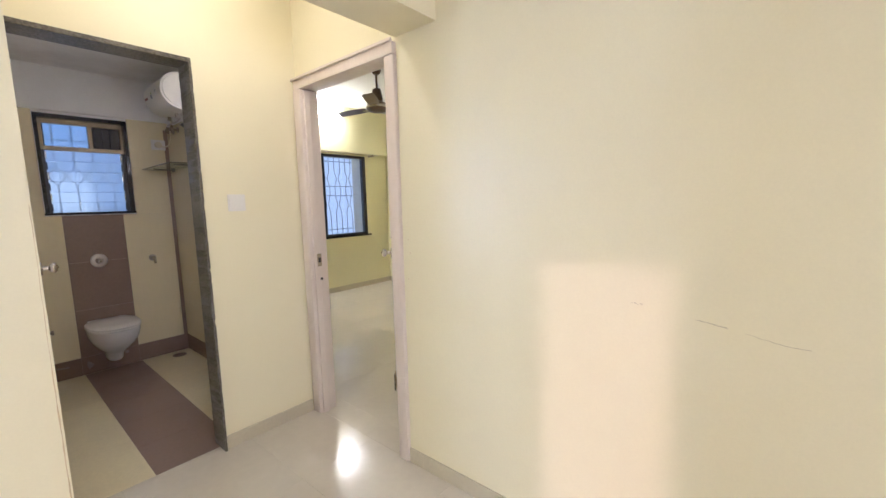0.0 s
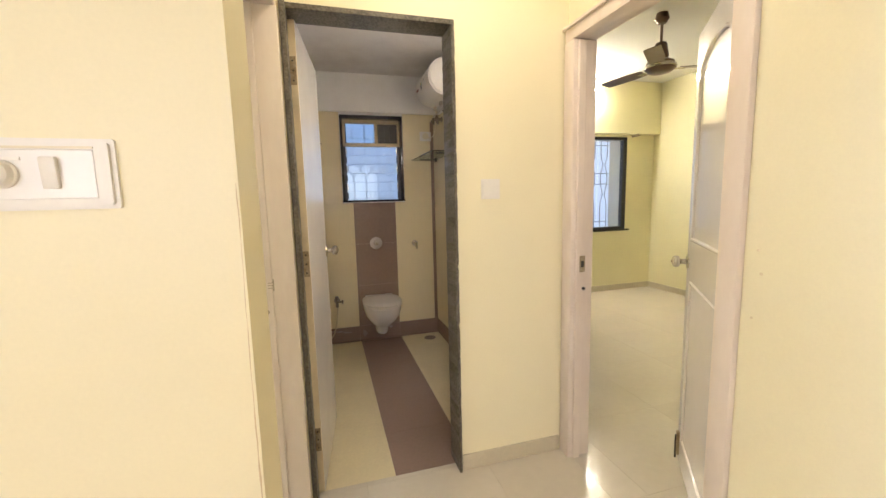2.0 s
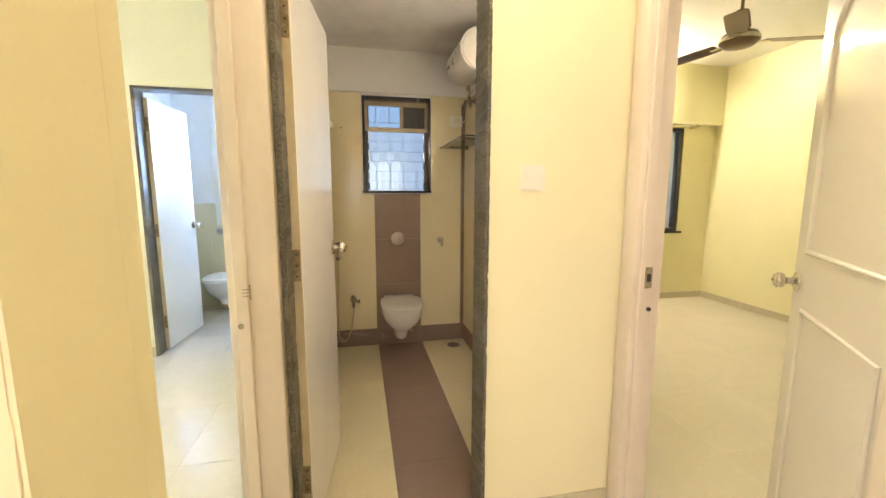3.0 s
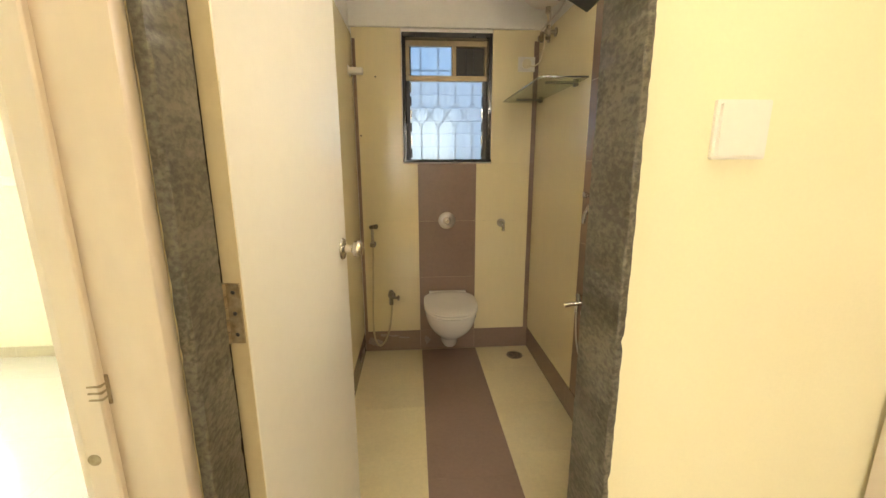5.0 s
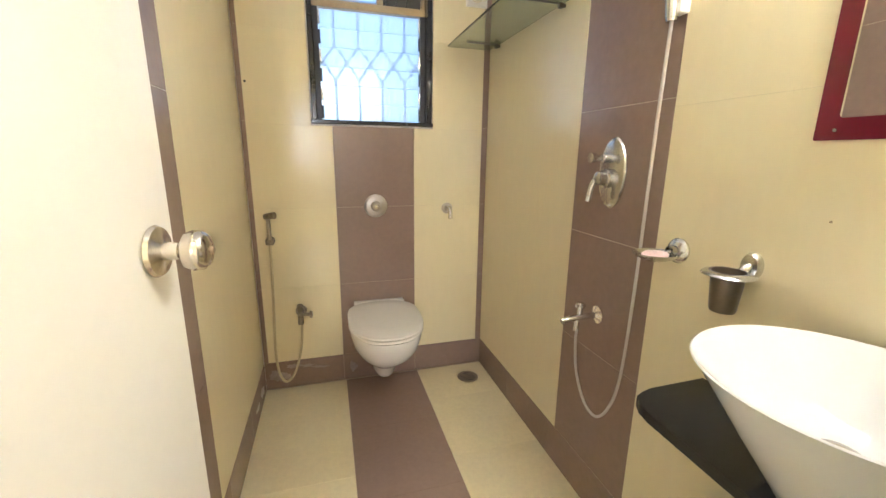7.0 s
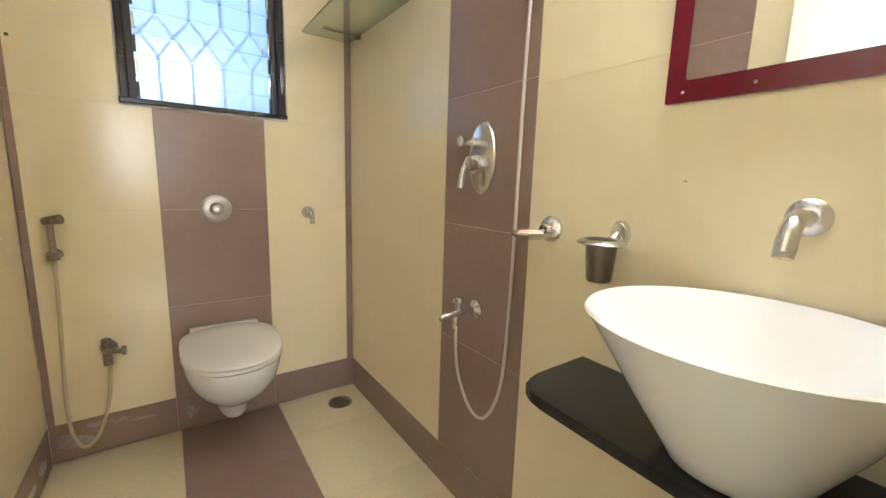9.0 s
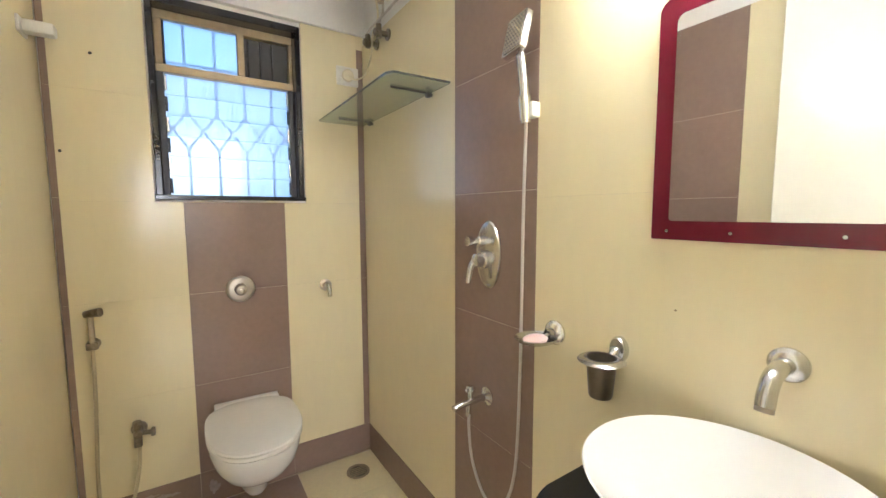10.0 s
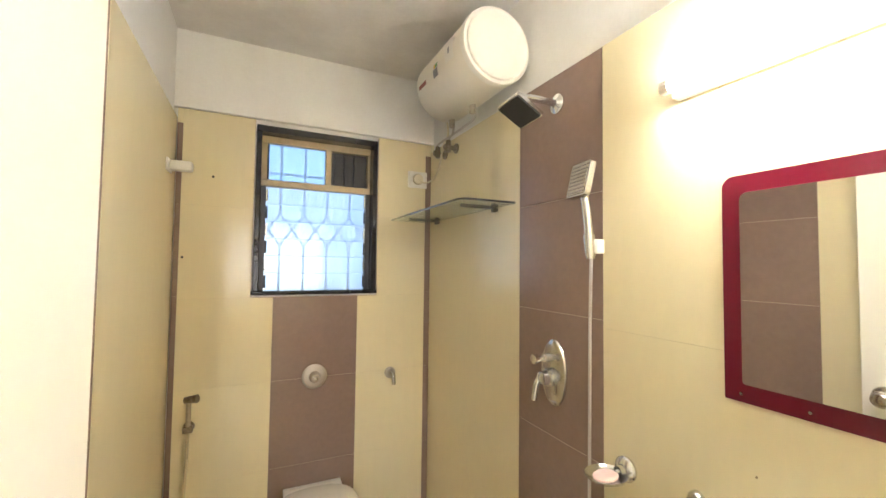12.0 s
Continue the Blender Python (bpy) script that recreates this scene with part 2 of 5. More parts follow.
FAN_BROWN = surface("fan_brown_enamel", (0.15, 0.10, 0.07), 0.28, metal=0.3, vary=0.08, scale=8, grain=60)
SHELF_METAL = surface("greyed_metal", (0.16, 0.14, 0.12), 0.38, metal=0.7, vary=0.15, scale=12, grain=60)
VALVE_METAL = surface("darkened_chrome", (0.22, 0.18, 0.13), 0.33, metal=0.9, vary=0.2, scale=30, grain=120, bump=0.05, stain=(0.6, 0.56, 0.48), stain_amount=0.6, stain_scale=35)
SOAP = surface("pink_soap", (0.80, 0.56, 0.52), 0.4, vary=0.05, scale=20, grain=60)
DRAIN_METAL = surface("drain_steel", (0.30, 0.24, 0.18), 0.4, metal=0.8, vary=0.2, scale=20, grain=80, bump=0.1)
GEYSER_WHITE = surface("geyser_enamel", (0.80, 0.74, 0.63), 0.30, vary=0.02, scale=3, grain=30, bump=0.01)
RED_PRINT = surface("red_print", (0.30, 0.08, 0.06), 0.4, vary=0.02)
GREEN_PRINT = surface("green_print", (0.10, 0.35, 0.08), 0.4, vary=0.02)
YELLOW_PRINT = surface("yellow_print", (0.70, 0.50, 0.04), 0.4, vary=0.02)
GREY_PRINT = surface("grey_print", (0.25, 0.24, 0.24), 0.4, vary=0.02)
OUTSIDE_WALL = surface("outside_plaster", (0.62, 0.66, 0.72), 0.8, vary=0.08, scale=0.8, grain=20, bump=0.2)
GROUND = surface("ground_asphalt", (0.06, 0.06, 0.055), 0.9, vary=0.2, scale=0.5, grain=8)
LOUVRE_GLASS = frosted("obscured_louvre_glass", 0.60, (0.90, 0.96, 1.0), 0.15)
CLEAR_GLASS = frosted("window_glass", 0.93, (0.95, 0.98, 1.0), 0.02)
BLUE_PANE = frosted("obscured_top_pane", 0.7, (0.80, 0.92, 1.0), 0.2)

m_, n_, l_, b_ = make_mat("green_shelf_glass")
b_.inputs["Base Color"].default_value = (0.70, 0.78, 0.70, 1)
b_.inputs["Roughness"].default_value = 0.06
b_.inputs["Transmission Weight"].default_value = 0.85
b_.inputs["IOR"].default_value = 1.5
SHELF_GLASS = m_
m_, n_, l_, b_ = make_mat("mirror_silver")
b_.inputs["Base Color"].default_value = (0.86, 0.87, 0.85, 1)
b_.inputs["Metallic"].default_value = 1.0
b_.inputs["Roughness"].default_value = 0.015
MIRROR = m_
TUBE_GLOW = glow("tube_light", (1.0, 0.94, 0.84), TUBE_BATH)
TUBE_GLOW_BED = glow("bedroom_tube_light", (1.0, 0.92, 0.72), TUBE_BEDROOM)
LAMP_GLOW = glow("vestibule_lamp_glow", (1.0, 0.88, 0.66), VESTIBULE_LAMP)
SKY_BATH = sky_panel("daylight_behind_bath", (0.34, 0.375, 0.39), (0.105, 0.150, 0.225), DAY_BATH, 1.04, 1.16, 1.68)
SKY_BED = sky_panel("daylight_behind_bedroom", (0.22, 0.27, 0.35), (0.25, 0.30, 0.38), DAY_BEDROOM, 3.6, 4.6)
FILL_FAR = sky_panel("fill_glow_far_bath", (0.38, 0.58, 1.0), (0.38, 0.58, 1.0), FAR_BATH_FILL, 0, 1)
SKY_LIVING = sky_panel("daylight_behind_living", (1.0, 0.95, 0.9), (1.0, 0.95, 0.9), LIVING_WINDOW, 0, 1)
FILL_SIDE = sky_panel("fill_glow_side_room", (0.80, 0.87, 1.0), (0.80, 0.87, 1.0), SIDE_ROOM_FILL, 0, 1)


# ---- mesh helpers ----
def bm_box(bm, x0, y0, z0, x1, y1, z1, bevel=0.0, seg=1):
    r = bmesh.ops.create_cube(bm, size=1.0, matrix=Matrix.Translation(((x0 + x1) / 2, (y0 + y1) / 2, (z0 + z1) / 2)) @ Matrix.Diagonal((abs(x1 - x0), abs(y1 - y0), abs(z1 - z0), 1)))
    if bevel:
        edges = list({e for v in r["verts"] for e in v.link_edges})
        bmesh.ops.bevel(bm, geom=edges, offset=bevel, segments=seg, affect="EDGES", profile=0.5)


def bm_cyl(bm, p0, p1, r0, r1=None, seg=20, caps=True):
    p0, p1 = Vector(p0), Vector(p1)
    r1 = r0 if r1 is None else r1
    d = p1 - p0
    m = Matrix.Translation((p0 + p1) / 2) @ d.to_track_quat("Z", "Y").to_matrix().to_4x4()
    bmesh.ops.create_cone(bm, cap_ends=caps, segments=seg, radius1=r0, radius2=max(r1, 1e-4), depth=d.length, matrix=m)


def bm_lathe(bm, profile, m=None, seg=32, sx=1.0, sy=1.0):
    """Turns (radius, height) pairs round z, then places them by m."""
    m = m or Matrix.Identity(4)
    rings = []
    for r, z in profile:
        if r < 1e-5:
            rings.append([bm.verts.new(m @ Vector((0, 0, z)))])
        else:
            rings.append([bm.verts.new(m @ Vector((r * sx * math.cos(2 * math.pi * k / seg), r * sy * math.sin(2 * math.pi * k / seg), z))) for k in range(seg)])
    for a, b in zip(rings, rings[1:]):
        for k in range(seg):
            q = [a[k % len(a)], a[(k + 1) % len(a)], b[(k + 1) % len(b)], b[k % len(b)]]
            q = [v for i, v in enumerate(q) if v not in q[:i]]
            if len(q) > 2:
                bm.faces.new(q)


def smooth_path(points, steps=8):
    pts = [Vector(p) for p in points]
    ext = [2 * pts[0] - pts[1]] + pts + [2 * pts[-1] - pts[-2]]
    out = []
    for i in range(len(pts) - 1):
        a, b, c, d = ext[i:i + 4]
        for k in range(steps):
            t = k / steps
            out.append(0.5 * ((2 * b) + (c - a) * t + (2 * a - 5 * b + 4 * c - d) * t * t + (3 * b - a - 3 * c + d) * t ** 3))
    return out + [pts[-1]]


def bm_tube(bm, points, radius, seg=10, steps=8):
    pts = smooth_path(points, steps) if steps else [Vector(p) for p in points]
    rings = []
    up = Vector((0.31, 0.17, 0.93))
    for i, p in enumerate(pts):
        d = (pts[min(i + 1, len(pts) - 1)] - pts[max(i - 1, 0)]).normalized()
        side = up.cross(d)
        if side.length < 1e-3:
            side = Vector((1, 0, 0))
        side.normalize()
        up = d.cross(side).normalized()
        rings.append([bm.verts.new(p + radius * (math.cos(2 * math.pi * k / seg) * side + math.sin(2 * math.pi * k / seg) * up)) for k in range(seg)])
    for a, b in zip(rings, rings[1:]):
        for k in range(seg):
            bm.faces.new((a[k], a[(k + 1) % seg], b[(k + 1) % seg], b[k]))
    bm.faces.new(rings[0])
    bm.faces.new(list(reversed(rings[-1])))


def bm_prism(bm, outline, h0, h1, m=None):
    """A flat outline of (x, y) pulled up from h0 to h1, then placed by m."""
    m = m or Matrix.Identity(4)
    lo = [bm.verts.new(m @ Vector((x, y, h0))) for x, y in outline]
    hi = [bm.verts.new(m @ Vector((x, y, h1))) for x, y in outline]
    bm.faces.new(list(reversed(lo)))
    bm.faces.new(hi)
    k = len(outline)
    for i in range(k):
        bm.faces.new((lo[i], lo[(i + 1) % k], hi[(i + 1) % k], hi[i]))


def rounded(w, h, radii, seg=6):
    """Outline of a w by h rectangle round 0,0; radii for its four corners from lower left, anticlockwise."""
    out = []
    for (cx, cy, a0), r in zip(((-1, -1, 180), (1, -1, 270), (1, 1, 0), (-1, 1, 90)), radii):
        if r < 1e-5:
            out.append((cx * w / 2, cy * h / 2))
            continue
        for k in range(seg + 1):
            a = radians(a0 + 90 * k / seg)
            out.append((cx * (w / 2 - r) + r * math.cos(a), cy * (h / 2 - r) + r * math.sin(a)))
    return out


def bm_grid_solid(bm, axis, p0, p1, a0, a1, z0, z1, holes=()):
    """A wall from p0 to p1 thick across axis, a0..a1 long, z0..z1 high, with openings (a0, a1, z0, z1) through it."""
    us = sorted({a0, a1, *(h[0] for h in holes), *(h[1] for h in holes)})
    vs = sorted({z0, z1, *(h[2] for h in holes), *(h[3] for h in holes)})
    us = [u for u in us if a0 <= u <= a1]
    vs = [v for v in vs if z0 <= v <= z1]

    def solid(i, j):
        if i < 0 or j < 0 or i >= len(us) - 1 or j >= len(vs) - 1:
            return False
        cu, cv = (us[i] + us[i + 1]) / 2, (vs[j] + vs[j + 1]) / 2
        return not any(h[0] < cu < h[1] and h[2] < cv < h[3] for h in holes)

    cache = {}

    def vert(u, v, p):
        key = (u, v, p)
        if key not in cache:
            cache[key] = bm.verts.new((p, u, v) if axis == "x" else (u, p, v))
        return cache[key]

    for i in range(len(us) - 1):
        for j in range(len(vs) - 1):
            if not solid(i, j):
                continue
            a, b, c, d = us[i], us[i + 1], vs[j], vs[j + 1]
            for p in (p0, p1):
                bm.faces.new([vert(a, c, p), vert(b, c, p), vert(b, d, p), vert(a, d, p)])
            for di, dj, e0, e1 in ((-1, 0, (a, c), (a, d)), (1, 0, (b, c), (b, d)), (0, -1, (a, c), (b, c)), (0, 1, (a, d), (b, d))):
                if not solid(i + di, j + dj):
                    bm.faces.new([vert(*e0, p0), vert(*e1, p0), vert(*e1, p1), vert(*e0, p1)])
    bmesh.ops.recalc_face_normals(bm, faces=bm.faces)


def finish(bm, name, material, smooth):
    bmesh.ops.recalc_face_normals(bm, faces=bm.faces)
    me = bpy.data.meshes.new(name)
    bm.to_mesh(me)
    bm.free()
    me.materials.append(material)
    if smooth:
        me.shade_smooth()
        me.set_sharp_from_angle(angle=radians(38))
    return me


def thing(name, base, label, category, group="", turn=0.0):
    """An Empty at the thing's base; its parts are drawn in the world's metres unless it is turned."""
    ob = new(name)
    ob.empty_display_size = 0.05
    ob.matrix_world = pose(*base, 0, 0, turn)
    return tagged(ob, label, category, group)


def part(name, bm, material, parent, label="", smooth=True, local=False):
    """One mesh object under a thing or under a part. Drawn in world metres unless local."""
    root = parent
    while root.parent:
        root = root.parent
    if not local:
        bmesh.ops.transform(bm, matrix=root.matrix_basis.inverted(), verts=bm.verts)
    ob = new(name, finish(bm, name, material, smooth))
    ob.parent = parent
    return tagged(ob, label)


def structure(name, bm, material, label, smooth=False):
    return tagged(new(name, finish(bm, name, material, smooth)), label, "", "", "structure")


def B():
    return bmesh.new()


def box_part(name, dims, material, parent, label="", bevel=0.002, seg=1, local=False):
    bm = B()
    bm_box(bm, *dims, bevel=bevel, seg=seg)
    return part(name, bm, material, parent, label, local=local)


# ---- plan ----
# bath: x 0.435..1.60, y 2.32..4.25; vestibule in front, y 1.30..2.20; side room to the west, bedroom to the east
BX0, BX1, BY0, BY1 = 0.420, 1.610, 2.32, 4.25
TILE_TOP = 2.12
CEIL = 2.82
BATH_CEIL = 2.47
DY = 2.192
WX = 1.725

bm = B()
bm_grid_solid(bm, "y", DY, BY0 - 0.008, 0.45, 1.618, 0, CEIL, [(0.452, 1.151, -1, 2.10)])
wall_bath_front = structure("wall_bath_front", bm, PAINT, "cream painted wall beside the bathroom door")
bm = B()
bm_box(bm, 1.618, DY, 0, WX, BY0 - 0.008, CEIL)
structure("wall_corner", bm, PAINT, "cream painted wall corner between bathroom and bedroom doors")
bm = B()
bm_box(bm, 0.362, 2.127, 0, 0.4515, DY - 0.001, CEIL)
structure("wall_pier", bm, PAINT, "narrow cream painted pier between two doors")

bm = B()
bm_grid_solid(bm, "x", 0.30, 0.45, 1.3005, 2.30, 0, CEIL, [(1.34, 2.13, -1, 2.10)])
structure("wall_side_room", bm, PAINT, "cream painted wall with the side room doorway")
bm = B()
bm_box(bm, 0.30, 2.30, 0, BX0 - 0.008, 4.34, BATH_CEIL + 0.35)
wall_west = structure("wall_west", bm, PAINT_COOL_LIT, "wall between the bathroom and the side room")
bm = B()
bm_box(bm, -3.2, 1.15, 0, 0.45, 1.30, CEIL)
structure("wall_switchboard", bm, PAINT, "cream painted wall with the switchboard")
bm = B()
bm_grid_solid(bm, "x", WX, 1.835, -3.0, 2.30, 0, CEIL, [(1.30, 2.185, -1, 2.105)])
structure("wall_right", bm, PAINT, "cream painted wall with the bedroom doorway and hairline cracks")
bm = B()
bm_box(bm, BX1 + 0.008, 2.312, 0, 1.835, 5.10, CEIL)
wall_east = structure("wall_east", bm, PAINT_LEMON, "wall between the bathroom and the bedroom")
bm = B()
bm_grid_solid(bm, "y", BY1 + 0.008, BY1 + 0.16, 0.30, BX1 + 0.008, 0, BATH_CEIL + 0.2, [(0.735, 1.304, 1.328, 2.112)])
wall_north = structure("wall_north", bm, WHITE_BATH, "bathroom end wall with the window")
bm = B()
bm_box(bm, 0.452, 1.05, 2.12, WX - 0.001, 1.30, CEIL - 0.001)
structure("beam", bm, PAINT, "cream painted ceiling beam")
bm = B()
bm_box(bm, BX0 - 0.008, BY1 - 0.02, 2.135, BX1 + 0.008, BY1 + 0.007, BATH_CEIL)
structure("bath_beam", bm, WHITE_BATH, "white painted beam above the bathroom window")

bm = B()
bm_grid_solid(bm, "y", -3.12, -3.0, -3.2, 1.835, 0, CEIL, [(-2.2, 0.6, 0.9, 2.2)])
structure("wall_south", bm, PAINT, "plain cream wall with a window behind")
# unseen wall, added with a tall slot that trims the sun to a patch
bm = B()
bm_grid_solid(bm, "x", -3.32, -3.2, -3.12, 4.46, 0, CEIL, [(0.23, 0.67, 0.0, 2.20)])
structure("wall_far_west", bm, PAINT_COOL_LIT, "unseen wall with a slot that shapes the sun patch")
# the first opening is an added, unseen one that lets the side room fill in
bm = B()
bm_grid_solid(bm, "y", 4.34, 4.46, -3.2, 0.30, 0, CEIL, [(-3.1, -2.3, 0.8, 2.2), (-0.96, -0.26, -1, 2.12)])
structure("wall_side_room_north", bm, PAINT_COOL_LIT, "cream painted wall in a cool-lit tint with a bathroom doorway")
bm = B()
bm_grid_solid(bm, "y", 5.10, 5.45, 1.835, 5.15, 0, CEIL, [(3.72, 4.59, 0.86, 2.115)])
structure("wall_bedroom_north", bm, PAINT_LEMON, "lemon painted bedroom wall with a deep window")
bm = B()
bm_box(bm, 5.03, 0.3, 0, 5.15, 5.10, CEIL)
structure("wall_bedroom_east", bm, PAINT_LEMON, "lemon painted bedroom wall")
bm = B()
bm_box(bm, 1.835, 0.2, 0, 5.15, 0.3, CEIL)
structure("wall_bedroom_south", bm, PAINT_LEMON, "lemon painted bedroom wall behind the door")
bm = B()
bm_box(bm, 1.836, 4.99, 2.145, 5.029, 5.099, CEIL - 0.001)
structure("bedroom_beam", bm, PAINT_LEMON, "lemon painted beam above the bedroom window")

for nm, dims, lab in (("ceiling", (-3.32, -3.12, CEIL, 5.15, 2.32, CEIL + 0.12), "white painted ceiling"),
                      ("ceiling_side_room", (-3.32, 2.32, CEIL, 0.36, 4.46, CEIL + 0.12), "white painted side room ceiling"),
                      ("ceiling_bedroom", (1.61, 2.32, CEIL, 5.15, 5.45, CEIL + 0.12), "off-white painted bedroom ceiling")):
    bm = B()
    bm_box(bm, *dims)
    structure(nm, bm, WHITE, lab)
bm = B()
bm_box(bm, BX0 - 0.04, BY0 - 0.01, BATH_CEIL, BX1 + 0.04, BY1 + 0.16, BATH_CEIL + 0.12)
structure("ceiling_bath", bm, WHITE_OLD, "white bathroom ceiling with grey damp stains")

# subfloor
bm = B()
bm_box(bm, -3.32, -3.12, -0.16, 5.15, 6.0, -0.012)
floor = structure("floor", bm, GROUT_CREAM, "floor of large glossy cream tiles")
bm = B()
bm_box(bm, -400, -400, -9.2, 400, 400, -9.0)
structure("ground", bm, GROUND, "grey ground far below")

# far bathroom shell
FX0, FX1, FY1 = -1.25, 0.12, 5.74
bm = B()
bm_box(bm, FX0 - 0.1, 4.46, 0, FX0, FY1, 2.6)
structure("wall_far_bath_west", bm, WHITE_BATH, "white far bathroom wall")
bm = B()
bm_box(bm, FX1, 4.46, 0, FX1 + 0.1, FY1, 2.6)
structure("wall_far_bath_east", bm, WHITE_BATH, "white far bathroom wall")
# the opening is added where the jamb hides it, to admit the blue fill
bm = B()
bm_grid_solid(bm, "y", FY1, FY1 + 0.12, FX0 - 0.1, FX1 + 0.1, 0, 2.6, [(-0.5, 0.0, 1.4, 2.1)])
structure("wall_far_bath_north", bm, WHITE_BATH, "white far bathroom end wall with an added, hidden opening")
bm = B()
bm_box(bm, FX0 - 0.1, 4.46, 2.6, FX1 + 0.1, FY1 + 0.12, 2.7)
structure("ceiling_far_bath", bm, WHITE, "white far bathroom ceiling")


# ---- glowing sheets that stand in for daylight outside ----
def sky_sheet(name, x0, y0, z0, x1, y1, z1, material):
    bm = B()
    bm_box(bm, x0, y0, z0, x1, y1, z1)
    return tagged(new(name, finish(bm, name, material, False)), "glowing sheet standing in for daylight outside", "", "", "structure")


sky_sheet("backdrop_bath", 0.25, 4.75, 0.9, 1.58, 4.76, 2.9, SKY_BATH)
sky_sheet("backdrop_bedroom", 2.2, 6.6, 0.0, 7.0, 6.61, 3.4, SKY_BED)
# added blue glowing sheet that brightens the far bathroom, itself unseen
sky_sheet("fill_far_bath", -0.8, 5.95, 1.2, 0.2, 5.96, 2.3, FILL_FAR)
# glowing sheet for the daylight that comes from behind, itself unseen
sky_sheet("backdrop_living", -2.6, -3.3, 0.6, 1.0, -3.29, 2.5, SKY_LIVING)
# added glowing sheet, out of view, that fills the side room with cool light
sky_sheet("fill_side_room", -3.3, 4.6, 0.6, -2.1, 4.61, 2.4, FILL_SIDE)

# ---- door frames ----
lining = tagged(new("door_1"), "doorway lined with rough grey granite slabs", "doorway", "", "structure")


def granite_jamb(x0, y0, x1, y1, h, seed):
    """An upright slab with hand-cut, slightly wavy and chipped arrises."""
    rnd = random.Random(seed)
    bm = B()
    rings = []
    rows = 150
    c = 0.0022
    for k in range(rows + 1):
        z = h * k / rows
        ring = []
        for x, y, sx, sy in ((x0, y0 + c, 1, 1), (x0 + c, y0, 1, 1), (x1 - c, y0, -1, 1), (x1, y0 + c, -1, 1), (x1, y1 - c, -1, -1), (x1 - c, y1, -1, -1), (x0 + c, y1, 1, -1), (x0, y1 - c, 1, -1)):
            bite = rnd.uniform(0, 0.0009) + (rnd.uniform(0.001, 0.003) if rnd.random() < 0.07 else 0)
            ring.append(bm.verts.new((x + sx * bite, y + sy * bite, z)))
        rings.append(ring)
    for a, b in zip(rings, rings[1:]):
        for i in range(8):
            bm.faces.new((a[i], a[(i + 1) % 8], b[(i + 1) % 8], b[i]))
    bm.faces.new(rings[0])
    bm.faces.new(list(reversed(rings[-1])))
    part("granite_jamb", bm, GRANITE, lining, "rough grey granite jamb")


granite_jamb(0.4525, 2.118, 0.474, 2.222, 2.078, 5)
granite_jamb(1.136, 2.170, 1.1505, 2.321, 2.078, 6)
box_part("granite_lintel", (0.4525, 2.176, 2.078, 1.151, 2.316, 2.0995), GRANITE, lining, "rough grey granite lintel")
# near-black strip in the gap between the wall reveal and the open leaf
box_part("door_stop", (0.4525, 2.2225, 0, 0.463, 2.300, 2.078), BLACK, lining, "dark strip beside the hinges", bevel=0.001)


def door_leaf(name, base, turn, width, height, thick, face, edge, label, moulded=False):
    """Hinged at local x 0; its front face lies at local y 0 and it reaches back to +thick."""
    leaf = thing(name, base, label, "door", "", turn)
    bm = B()
    bm_box(bm, 0, 0, 0.012, width, thick, height, bevel=0.0025)
    part("panel", bm, face, leaf, local=True)
    bm = B()
    bm_box(bm, -0.0025, 0.001, 0.013, -0.0005, thick - 0.001, height - 0.001)
    part("lipping", bm, edge, leaf, "cream painted door edge", local=True)
    return leaf


def round_knob(leaf, x, y, z, side, label="satin steel round door knob"):
    """side -1: proud of the front face, towards local -y."""
    bm = B()
    m = Matrix.Translation((x, y, z)) @ Matrix.Rotation(radians(90 if side < 0 else -90), 4, "X")
    bm_lathe(bm, [(0, 0.002), (0.034, 0.002), (0.035, 0.004), (0.032, 0.009), (0.018, 0.011), (0.0125, 0.014), (0.0115, 0.032), (0.015, 0.037), (0.024, 0.041), (0.0275, 0.050), (0.0265, 0.060), (0.020, 0.067), (0.010, 0.070), (0, 0.0705)], m)
    k = part("knob", bm, STEEL, leaf, label, local=True)
    bm = B()
    bm_lathe(bm, [(0, 0.0705), (0.005, 0.0705), (0.0048, 0.074), (0, 0.0745)], m, seg=12)
    part("lock_button", bm, BRASS_OLD, k, "small brass lock button", local=True)
    return k


def hinge(leaf, z, thick, h=0.11):
    bm = B()
    bm_box(bm, -0.006, 0.004, z - h / 2, -0.0028, thick - 0.006, z + h / 2, bevel=0.0006)
    plate = part("hinge", bm, BRASS_OLD, leaf, "tarnished steel butt hinge", local=True)
    bm = B()
    for k in range(5):
        bm_cyl(bm, (-0.006, thick - 0.001, z - h / 2 + h * k / 5 + 0.001), (-0.006, thick - 0.001, z - h / 2 + h * (k + 1) / 5 - 0.001), 0.006, seg=10)
    part("knuckle", bm, BRASS_OLD, plate, local=True)
    for dz in (-0.35, 0.0, 0.35):
        bm = B()
        bm_cyl(bm, (-0.0058, 0.016, z + dz * h), (-0.0072, 0.016, z + dz * h), 0.004, 0.003, seg=8)
        part("screw", bm, DARK, plate, local=True)


# bathroom leaf, hinged on the west jamb and opened inwards along the west wall
ang = math.degrees(math.atan2(2.878 - 2.236, 0.567 - 0.500))
bath_leaf = door_leaf("door_leaf", (0.500, 2.236, 0), ang, 0.645, 2.062, 0.034, LAMINATE, EDGE_CREAM, "open flush white laminate bathroom door beside the tiled wall")
round_knob(bath_leaf, 0.588, 0, 1.060, -1)
for z in (0.27, 1.075, 1.865):
    hinge(bath_leaf, z, 0.034)
bm = B()
